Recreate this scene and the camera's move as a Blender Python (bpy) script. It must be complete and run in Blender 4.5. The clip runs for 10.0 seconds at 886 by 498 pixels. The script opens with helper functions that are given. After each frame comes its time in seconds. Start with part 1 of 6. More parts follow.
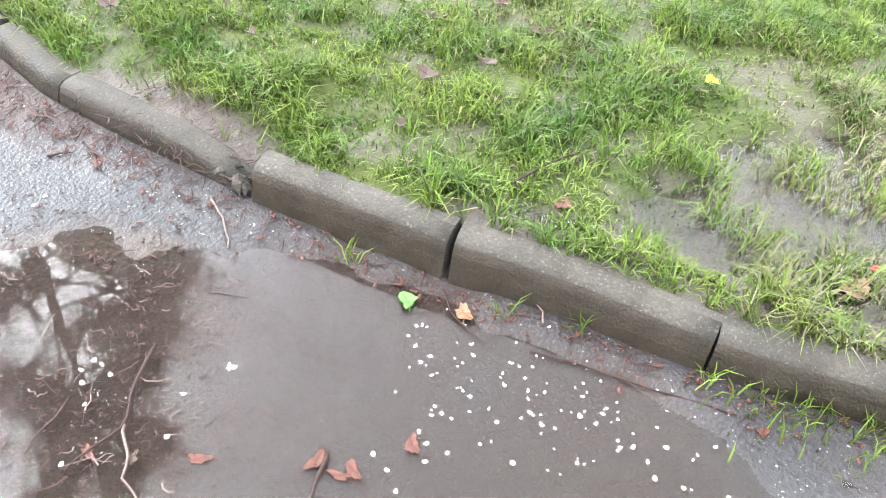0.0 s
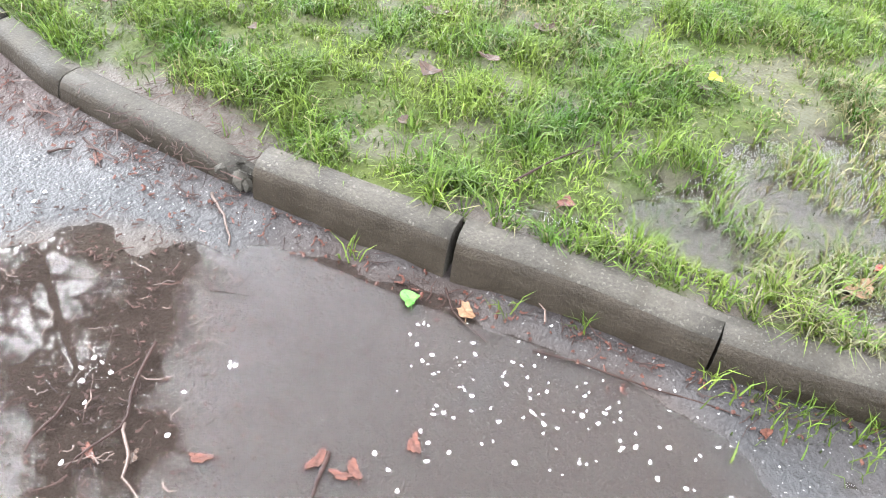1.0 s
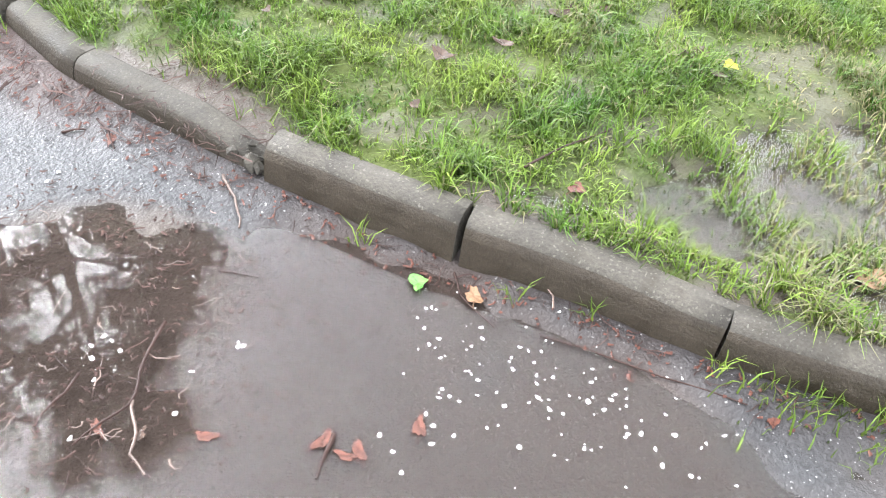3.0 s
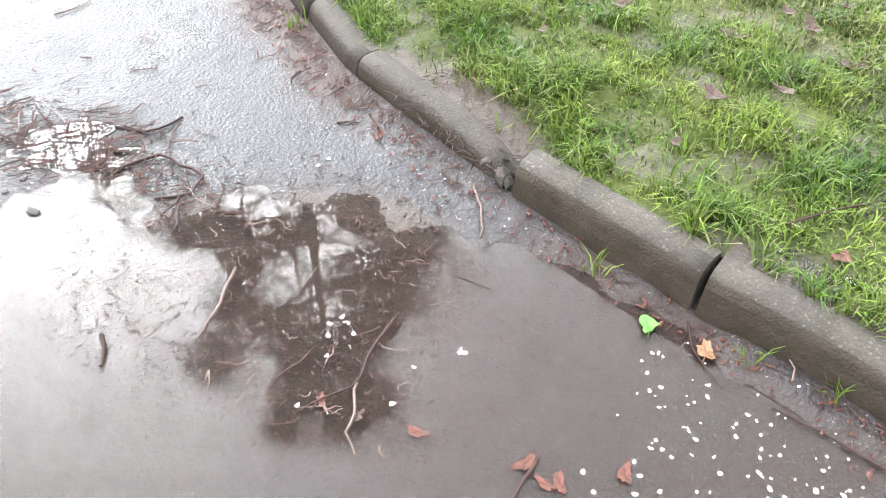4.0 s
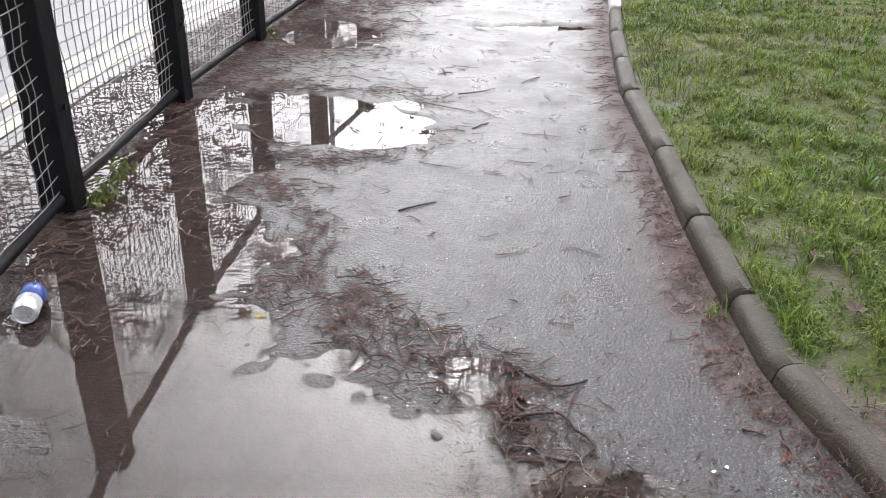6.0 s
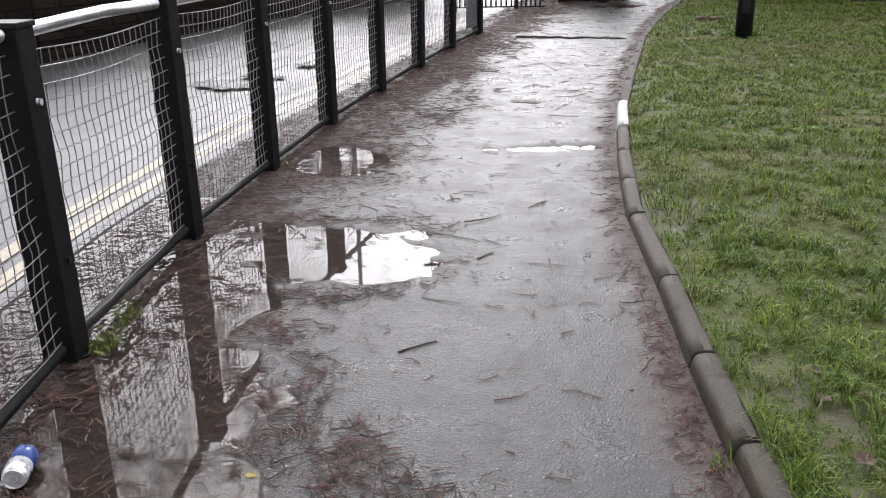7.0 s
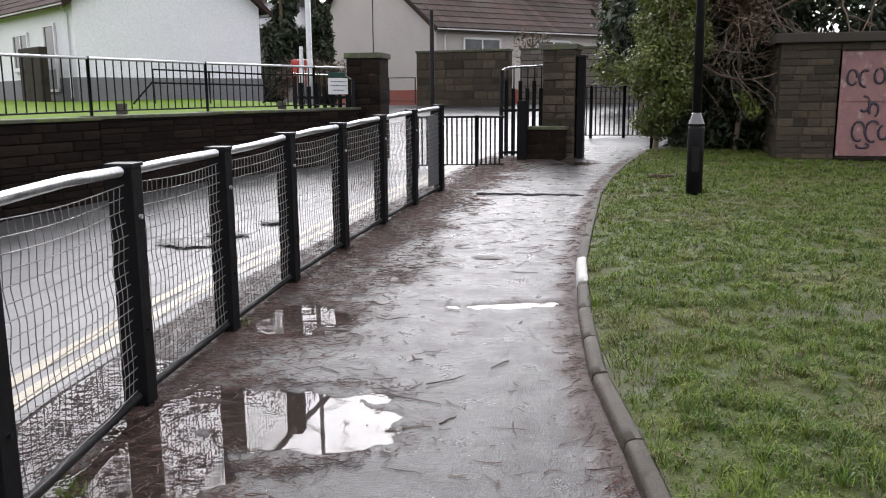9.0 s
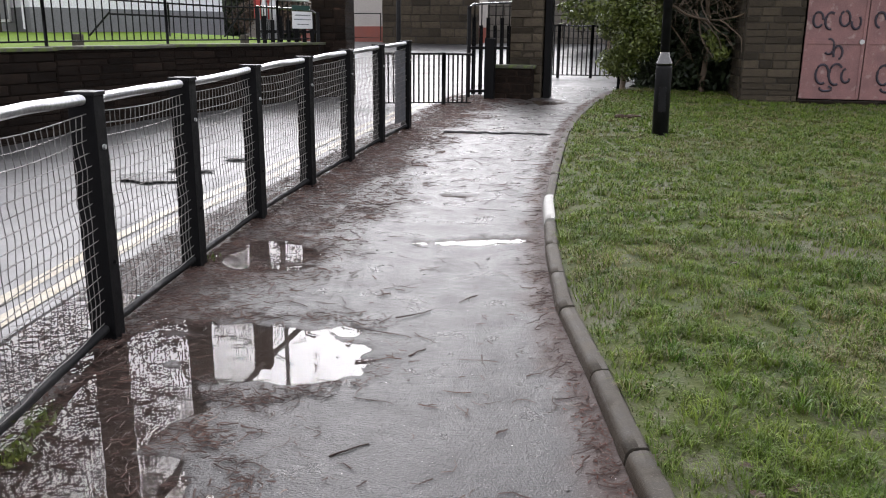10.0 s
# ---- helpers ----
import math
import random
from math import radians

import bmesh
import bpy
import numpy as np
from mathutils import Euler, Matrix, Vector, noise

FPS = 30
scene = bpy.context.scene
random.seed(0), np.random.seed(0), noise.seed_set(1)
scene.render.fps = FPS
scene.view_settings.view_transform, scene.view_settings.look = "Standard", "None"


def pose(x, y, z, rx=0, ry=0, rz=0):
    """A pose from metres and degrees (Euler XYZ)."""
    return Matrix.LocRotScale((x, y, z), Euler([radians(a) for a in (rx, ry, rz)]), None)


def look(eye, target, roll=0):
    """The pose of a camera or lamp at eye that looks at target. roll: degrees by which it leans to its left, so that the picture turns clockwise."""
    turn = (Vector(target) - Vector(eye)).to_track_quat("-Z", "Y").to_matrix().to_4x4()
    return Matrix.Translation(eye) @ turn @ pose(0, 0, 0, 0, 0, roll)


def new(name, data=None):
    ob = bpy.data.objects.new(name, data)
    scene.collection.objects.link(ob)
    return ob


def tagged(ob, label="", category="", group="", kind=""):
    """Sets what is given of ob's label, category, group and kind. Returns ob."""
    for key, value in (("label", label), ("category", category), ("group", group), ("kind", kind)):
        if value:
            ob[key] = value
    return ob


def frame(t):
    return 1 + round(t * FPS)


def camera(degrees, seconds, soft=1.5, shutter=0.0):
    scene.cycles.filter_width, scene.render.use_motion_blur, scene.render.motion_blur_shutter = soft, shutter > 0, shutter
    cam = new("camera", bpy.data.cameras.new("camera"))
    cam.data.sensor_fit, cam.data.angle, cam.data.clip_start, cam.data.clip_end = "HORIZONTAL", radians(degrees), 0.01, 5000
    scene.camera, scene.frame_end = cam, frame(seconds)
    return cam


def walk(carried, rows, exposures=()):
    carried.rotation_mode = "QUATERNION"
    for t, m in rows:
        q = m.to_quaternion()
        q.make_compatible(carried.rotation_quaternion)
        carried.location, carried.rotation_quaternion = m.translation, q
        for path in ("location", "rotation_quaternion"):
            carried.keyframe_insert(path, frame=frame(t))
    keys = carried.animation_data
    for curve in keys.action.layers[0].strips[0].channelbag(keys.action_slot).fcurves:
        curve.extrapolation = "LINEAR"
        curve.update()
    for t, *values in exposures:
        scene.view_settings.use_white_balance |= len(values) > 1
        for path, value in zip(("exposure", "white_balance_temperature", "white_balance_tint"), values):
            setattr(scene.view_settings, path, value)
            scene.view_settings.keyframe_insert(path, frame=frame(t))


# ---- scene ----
cam = camera(56.4, 10.0, soft=1.1)
PATH = [
    (0, (0.163, -0.054, 1.116), (1.06, 1.157, -0.199), 7.3),
    (0.5, (0.163, -0.044, 1.116), (1.055, 1.162, -0.208), 7.7),
    (1, (0.164, -0.043, 1.115), (1.058, 1.159, -0.208), 7.6),
    (1.5, (0.166, -0.04, 1.113), (1.049, 1.149, -0.231), 8.1),
    (2, (0.17, -0.041, 1.109), (1.034, 1.138, -0.259), 8.0),
    (3.3, (0.174, -0.057, 1.11), (1.012, 1.165, -0.222), 7.2),
    (3.5, (0.173, -0.056, 1.11), (0.936, 1.214, -0.23), 6.5),
    (3.7, (0.169, -0.05, 1.111), (0.797, 1.289, -0.236), 5.8),
    (4, (0.158, -0.037, 1.111), (0.519, 1.393, -0.241), 3.4),
    (4.5, (0.111, -0.01, 1.112), (0.128, 1.47, -0.233), 1.4),
    (5, (0.063, 0.012, 1.117), (-0.17, 1.527, -0.173), 0.7),
    (5.5, (0.022, 0.014, 1.126), (-0.379, 1.617, -0.001), 1.2),
    (5.7, (0.014, 0.017, 1.145), (-0.425, 1.679, 0.121), 1.7),
    (6.8, (0.103, 0.096, 1.299), (-0.45, 1.85, 0.514), 0.1),
    (7, (0.108, 0.122, 1.313), (-0.462, 1.913, 0.603), -0.6),
    (7.5, (0.116, 0.13, 1.34), (-0.423, 1.965, 0.774), -0.9),
    (8, (0.126, 0.142, 1.357), (-0.378, 2.022, 0.902), -1.3),
    (8.5, (0.122, 0.155, 1.372), (-0.374, 2.061, 1.028), -0.8),
    (9, (0.114, 0.155, 1.369), (-0.396, 2.055, 1.006), -0.4),
    (9.5, (0.097, 0.161, 1.352), (-0.362, 2.063, 0.938), 0.3),
    (10, (0.091, 0.143, 1.338), (-0.328, 2.033, 0.836), 0.5),
]
walk(cam, [(t, look(eye, target, roll)) for t, eye, target, roll in PATH],
     exposures=[(0.0, 0.50, 6000, 9), (3.6, 0.47, 6050, 9), (4.5, -0.12, 6300, 11), (5.5, -0.6, 6350, 12), (7.0, -1.15, 6350, 15), (10.0, -1.25, 6350, 15)])
SKY, SUN = 1.95, 0.6
world = bpy.data.worlds.new("overcast")
scene.world = world
world.use_nodes = True
_n, _l = world.node_tree.nodes, world.node_tree.links
sky = _n.new("ShaderNodeTexSky")
sky.sky_type, sky.sun_disc = "NISHITA", False
sky.sun_elevation, sky.sun_rotation = radians(35), radians(-14)
sky.air_density, sky.dust_density, sky.ozone_density = 1.0, 4.0, 1.0
grey = _n.new("ShaderNodeHueSaturation")
grey.inputs["Saturation"].default_value = 0.08
_l.new(sky.outputs["Color"], grey.inputs["Color"])
even = _n.new("ShaderNodeGamma")  # the cloud cover evens the sky out
even.inputs["Gamma"].default_value = 0.72
_l.new(grey.outputs["Color"], even.inputs["Color"])
# an overcast sky is brighter overhead than at the horizon
up = _n.new("ShaderNodeSeparateXYZ")
_l.new(_n.new("ShaderNodeTexCoord").outputs["Generated"], up.inputs["Vector"])
grade = _n.new("ShaderNodeMapRange")
grade.inputs["From Min"].default_value, grade.inputs["From Max"].default_value = 0.0, 1.0
grade.inputs["To Min"].default_value, grade.inputs["To Max"].default_value = 0.80, 1.35
_l.new(up.outputs["Z"], grade.inputs["Value"])
shade = _n.new("ShaderNodeMix")
shade.data_type, shade.blend_type = "RGBA", "MULTIPLY"
shade.inputs[0].default_value = 1.0
_l.new(even.outputs["Color"], shade.inputs[6])
_l.new(grade.outputs["Result"], shade.inputs[7])
_l.new(shade.outputs[2], _n["Background"].inputs["Color"])
_n["Background"].inputs["Strength"].default_value = SKY
sun = new("sun", bpy.data.lights.new("sun", "SUN"))
sun.data.energy, sun.data.angle, sun.data.color = SUN, radians(60), (1.0, 0.99, 0.98)
sun.matrix_world = look((-3.5, 14, 10), (0, 0, 0))


# ---------------------------------------------------------------- noise and lines
TABLE = np.random.RandomState(7).rand(256, 256)


def vnoise(x, y, size, seed=0):
    """Smooth value noise, 0 to 1, with cells of that size."""
    x, y = np.asarray(x, float) / size + seed * 17.3, np.asarray(y, float) / size + seed * 9.1
    i, j = np.floor(x).astype(int), np.floor(y).astype(int)
    u, v = x - i, y - j
    u, v = u * u * (3 - 2 * u), v * v * (3 - 2 * v)
    a, b = TABLE[i % 256, j % 256], TABLE[(i + 1) % 256, j % 256]
    c, d = TABLE[i % 256, (j + 1) % 256], TABLE[(i + 1) % 256, (j + 1) % 256]
    return (a * (1 - u) + b * u) * (1 - v) + (c * (1 - u) + d * u) * v


def fbm(x, y, size, seed=0):
    return (vnoise(x, y, size, seed) + 0.5 * vnoise(x, y, size / 2.1, seed + 1) + 0.25 * vnoise(x, y, size / 4.3, seed + 2)) / 1.75


def step(a, b, v):
    u = np.clip((np.asarray(v, float) - a) / (b - a), 0, 1)
    return u * u * (3 - 2 * u)


# kerb line on the path side, fence line and foot of the retaining wall: x against y
KERB = [(-14, 12.4), (-3.0, 3.9), (-0.7, 2.13), (0.217, 1.366), (0.468, 1.16), (0.70, 1.02), (0.89, 0.873), (1.27, 0.622), (1.53, 0.475), (1.82, 0.335), (2.1, 0.262), (2.62, 0.135),
        (3.17, 0.015), (4.08, -0.205), (5.1, -0.36), (6.48, -0.518), (7.86, -0.59), (10.17, -0.68), (12.3, -0.655), (14.15, -0.55), (16.8, -0.30), (18, 0.2)]
FENCE = [(-14, 5.7), (-3.0, 0.2), (-0.17, -1.03), (0.98, -1.48), (2.11, -1.86), (3.27, -2.157), (4.44, -2.37), (5.62, -2.515), (6.81, -2.59), (7.99, -2.63), (9.18, -2.665),
         (10.37, -2.67), (12.5, -2.72), (15, -2.8), (18, -2.8)]
WALL = [(-14, -8.2), (-4, -7.6), (4, -7.1), (7.5, -6.75), (9.0, -6.6), (11.2, -6.3), (13.5, -5.6), (14.6, -5.3), (18, -5.3)]
TOPS = [(-3, 0.115), (0.85, 0.115), (1.27, 0.113), (1.295, 0.045), (1.40, 0.062), (1.54, 0.08), (2.1, 0.078), (2.18, 0.085), (4.1, 0.07), (6.0, 0.065), (6.6, 0.06), (6.8, 0.045), (18, 0.045)]
RISE = [(-9000, 0), (4.5, 0), (6.8, 0.06), (8, 0.10), (10.4, 0.172), (15.6, 0.25), (20.5, 0.37), (31, 1.05), (45, 1.1), (9000, 1.1)]


def along(line, y):
    ys, xs = [p[0] for p in line], [p[1] for p in line]
    return np.interp(y, ys, xs)


def verge(y):
    """Width of the footway's edge outside the fence."""
    return np.interp(y, [5.0, 7.2], [0.50, 0.36])


def rise(y):
    return along(RISE, y)


def ellipse(x, y, cx, cy, rx, ry, turn=0.0):
    """1 at the middle, 0 at the rim of an ellipse, below 0 outside."""
    c, s = math.cos(radians(turn)), math.sin(radians(turn))
    dx, dy = np.asarray(x) - cx, np.asarray(y) - cy
    return 1 - np.hypot((dx * c + dy * s) / rx, (dy * c - dx * s) / ry)


# middle, half-lengths, turn of each pool on the path
POOLS = [(-0.52, 0.56, 0.94, 1.12, 15), (0.15, 1.0, 0.50, 0.45, 0), (0.49, 0.74, 0.66, 0.44, -50), (0.80, 0.42, 0.62, 0.30, -50), (-1.38, 2.0, 0.40, 0.44, 15), (-1.42, 3.26, 0.60, 0.42, 12), (-2.0, 4.83, 0.28, 0.28, 10), (-1.72, 2.55, 0.34, 0.95, 14), (-1.2, 1.45, 0.38, 0.36, 0),
         (-1.12, 5.27, 0.20, 0.07, 18), (-0.82, 5.37, 0.22, 0.08, 15), (-0.58, 5.47, 0.13, 0.05, 20), (-1.44, 6.54, 0.12, 0.07, 0), (-1.24, 6.73, 0.16, 0.08, 10), (-1.4, 14.6, 0.5, 0.5, 0)]
SILT = (0.13, 1.06, 0.44, 0.34, -18)


def hollow(x, y):
    """How far the path dips into a pool at a place, 0 to 1."""
    m = np.full(np.shape(x), -9.0)
    for p in POOLS:
        m = np.maximum(m, ellipse(x, y, *p))
    m = m + (fbm(x, y, 0.35, 3) - 0.5) * (0.4 + 0.5 * step(1.9, 2.3, y)) + (fbm(x, y, 0.12, 8) - 0.5) * (0.45 + 0.35 * step(1.8, 2.2, y) + 1.0 * step(4.4, 5.0, y))
    return step(-0.05, 0.45, m)


def path_z(x, y):
    return rise(y) + (fbm(x, y, 0.5, 11) - 0.5) * 0.005 + (fbm(x, y, 0.09, 14) - 0.5) * 0.004 - 0.018 * hollow(x, y) + 0.016 * (1 - step(0.04, 0.16, along(KERB, y) - x + (fbm(x, y, 0.16, 52) - 0.5) * 0.14))


def lawn_z(x, y):
    back = along(KERB, y)
    z = rise(y) + 0.115 * (1 - 0.62 * step(5, 9, y)) - 0.02 * np.clip(x - 0.4, 0, 3) * step(8, 14, y)
    z = z + (fbm(x, y, 0.6, 21) - 0.5) * 0.035 * step(0.1, 0.4, x - back)
    wet = step(-0.1, 0.35, bog(x, y))
    z = z - 0.03 * wet
    lip = rise(y) + along(TOPS, y) - 0.014
    return lip + (z - lip) * step(0.10, 0.42, x - back)


def bog(x, y):
    """The flooded part of the grass behind the kerb."""
    return np.maximum(ellipse(x, y, 1.62, 0.64, 0.52, 0.30, 12), ellipse(x, y, 1.08, 0.80, 0.26, 0.10, -52)) + (fbm(x, y, 0.25, 31) - 0.5) * 0.6 + (fbm(x, y, 0.09, 32) - 0.5) * 0.9


def bare(x, y):
    """Bare mud in the grass, 0 to 1."""
    m = ellipse(x, y, 0.55, 1.54, 0.34, 0.13, -57) + (fbm(x, y, 0.15, 41) - 0.5) * 0.5
    m = np.maximum(m, ellipse(x, y, 1.1, 5.2, 0.5, 0.3, 20) + (fbm(x, y, 0.3, 42) - 0.5) * 0.8)
    m = np.maximum(m, ellipse(x, y, 0.0, 4.1, 0.22, 0.4) + (fbm(x, y, 0.2, 43) - 0.5) * 0.8)
    m = np.maximum(m, ellipse(x, y, 3.6, 14.6, 2.4, 0.6) + (fbm(x, y, 0.3, 44) - 0.5) * 0.6)
    return step(-0.12, 0.38, m)


def worn(x, y):
    """Trodden muddy gaps in the turf, 0 to 1."""
    fine = step(0.56, 0.70, fbm(x, y, 0.10, 71)) * (0.85 - 0.62 * step(2.2, 3.6, y))
    broad = step(0.60, 0.74, fbm(x, y, 0.55, 78)) * step(2.2, 3.2, y) * step(0.42, 0.58, fbm(x, y, 0.12, 79))
    return np.clip(fine + 0.6 * broad, 0, 1)


# ---------------------------------------------------------------- materials
DAMP = 0.58  # everything is soaked by rain, which darkens it


def mat(name, low, high, size=0.2, rough=0.7, rough_var=0.15, bump=0.3, grain=0.01, spec=0.5, metal=0.0, fleck=None, island=0.0, each=0.0, coat=0.0, depth=0.004, stain=None, damp=DAMP, ridges=None):
    low, high = tuple(c * damp for c in low), tuple(c * damp for c in high)
    m = bpy.data.materials.new(name)
    m.use_nodes = True
    n, l = m.node_tree.nodes, m.node_tree.links
    b = n["Principled BSDF"]
    co = n.new("ShaderNodeTexCoord").outputs["Object"]

    def noise_node(s, detail=4.0):
        k = n.new("ShaderNodeTexNoise")
        k.inputs["Scale"].default_value, k.inputs["Detail"].default_value, k.inputs["Roughness"].default_value = 1 / s, detail, 0.6
        l.new(co, k.inputs["Vector"])
        return k.outputs["Fac"]

    def ramp(value, a, c):
        k = n.new("ShaderNodeMapRange")
        k.inputs["From Min"].default_value, k.inputs["From Max"].default_value = a, c
        l.new(value, k.inputs["Value"])
        return k.outputs["Result"]

    def blend(f, a, c, how="MIX"):
        k = n.new("ShaderNodeMix")
        k.data_type, k.blend_type = "RGBA", how
        for key, v in ((0, f), (6, a), (7, c)):
            if isinstance(v, (int, float)):
                k.inputs[key].default_value = v
            elif isinstance(v, tuple):
                k.inputs[key].default_value = (*v, 1)
            else:
                l.new(v, k.inputs[key])
        return k.outputs[2]

    coarse, fine = noise_node(size), noise_node(grain, 2.0)
    col = blend(ramp(coarse, 0.3, 0.7), low, high)
    col = blend(ramp(fine, 0.35, 0.65), blend(1.0, col, (0.72, 0.72, 0.72), "MULTIPLY"), col)
    if stain:
        col = blend(ramp(noise_node(stain[1]), stain[2], stain[2] + 0.12), col, stain[0])
    if fleck:
        col = blend(ramp(noise_node(fleck[1], 1.0), fleck[2], fleck[2] + 0.05), col, fleck[0])
    for amount, kind, out in ((island, "ShaderNodeNewGeometry", "Random Per Island"), (each, "ShaderNodeObjectInfo", "Random")):
        if amount:
            v = n.new("ShaderNodeMapRange")
            v.inputs["To Min"].default_value, v.inputs["To Max"].default_value = 1 - amount, 1 + amount
            l.new(n.new(kind).outputs[out], v.inputs["Value"])
            h = n.new("ShaderNodeHueSaturation")
            l.new(v.outputs["Result"], h.inputs["Value"])
            l.new(col, h.inputs["Color"])
            col = h.outputs["Color"]
    l.new(col, b.inputs["Base Color"])
    r = n.new("ShaderNodeMapRange")
    r.inputs["From Min"].default_value, r.inputs["From Max"].default_value = 0.3, 0.7
    r.inputs["To Min"].default_value, r.inputs["To Max"].default_value = max(0.02, rough - rough_var), min(1, rough + rough_var)
    l.new(coarse, r.inputs["Value"])
    l.new(r.outputs["Result"], b.inputs["Roughness"])
    b.inputs["Specular IOR Level"].default_value, b.inputs["Metallic"].default_value = spec, metal
    b.inputs["Coat Weight"].default_value, b.inputs["Coat Roughness"].default_value = coat, 0.08
    if bump:
        k = n.new("ShaderNodeBump")
        k.inputs["Strength"].default_value, k.inputs["Distance"].default_value = bump, depth
        l.new(fine, k.inputs["Height"])
        if ridges:
            wide = n.new("ShaderNodeBump")
            wide.inputs["Strength"].default_value, wide.inputs["Distance"].default_value = ridges[1], ridges[2]
            l.new(noise_node(ridges[0], 3.0), wide.inputs["Height"])
            l.new(wide.outputs["Normal"], k.inputs["Normal"])
        l.new(k.outputs["Normal"], b.inputs["Normal"])
    return m


def water_mat(name, tint, ripple=0.05, size=0.05):
    """Thin clear water: a gloss by Fresnel over a tinted clear layer."""
    m = bpy.data.materials.new(name)
    m.use_nodes = True
    n, l = m.node_tree.nodes, m.node_tree.links
    n.remove(n["Principled BSDF"])
    co = n.new("ShaderNodeTexCoord")
    k = n.new("ShaderNodeTexNoise")
    k.inputs["Scale"].default_value, k.inputs["Detail"].default_value = 1 / size, 2.0
    l.new(co.outputs["Object"], k.inputs["Vector"])
    bump = n.new("ShaderNodeBump")
    bump.inputs["Strength"].default_value, bump.inputs["Distance"].default_value = ripple, 0.01
    l.new(k.outputs["Fac"], bump.inputs["Height"])
    fr = n.new("ShaderNodeFresnel")
    fr.inputs["IOR"].default_value = 1.33
    gl, tr, mix = n.new("ShaderNodeBsdfGlossy"), n.new("ShaderNodeBsdfTransparent"), n.new("ShaderNodeMixShader")
    gl.inputs["Roughness"].default_value, tr.inputs["Color"].default_value = 0.004, (*tint, 1)
    for node in (fr, gl):
        l.new(bump.outputs["Normal"], node.inputs["Normal"])
    l.new(fr.outputs["Fac"], mix.inputs["Fac"])
    l.new(tr.outputs["BSDF"], mix.inputs[1])
    l.new(gl.outputs["BSDF"], mix.inputs[2])
    l.new(mix.outputs["Shader"], n["Material Output"].inputs["Surface"])
    return m


def zone_mat(name, zones, rough, bump=0.4, depth=0.004, grain=0.008, size=0.25, fleck=None, spec=0.4, ridges=None):
    """A ground whose colours low and high are blended by the mesh's own zone layers (where mud, litter or silt lies)."""
    m = mat(name, *zones[0][1:], size=size, rough=rough, bump=bump, grain=grain, depth=depth, fleck=fleck, spec=spec, ridges=ridges)
    n, l = m.node_tree.nodes, m.node_tree.links
    b = n["Principled BSDF"]
    col = b.inputs["Base Color"].links[0].from_socket
    noise_fac = [k for k in n if k.bl_idname == "ShaderNodeTexNoise"][0].outputs["Fac"]
    for layer, low, high, dull in zones[1:]:
        at = n.new("ShaderNodeAttribute")
        at.attribute_name = layer
        inner = n.new("ShaderNodeMix")
        inner.data_type = "RGBA"
        inner.inputs[6].default_value, inner.inputs[7].default_value = (*(c * DAMP for c in low), 1), (*(c * DAMP for c in high), 1)
        l.new(noise_fac, inner.inputs[0])
        outer = n.new("ShaderNodeMix")
        outer.data_type = "RGBA"
        l.new(at.outputs["Fac"], outer.inputs[0])
        l.new(col, outer.inputs[6])
        l.new(inner.outputs[2], outer.inputs[7])
        col = outer.outputs[2]
        matt = n.new("ShaderNodeMix")
        l.new(at.outputs["Fac"], matt.inputs[0])
        l.new(b.inputs["Roughness"].links[0].from_socket, matt.inputs[2])
        matt.inputs[3].default_value = dull
        l.new(matt.outputs[0], b.inputs["Roughness"])
    l.new(col, b.inputs["Base Color"])
    return m


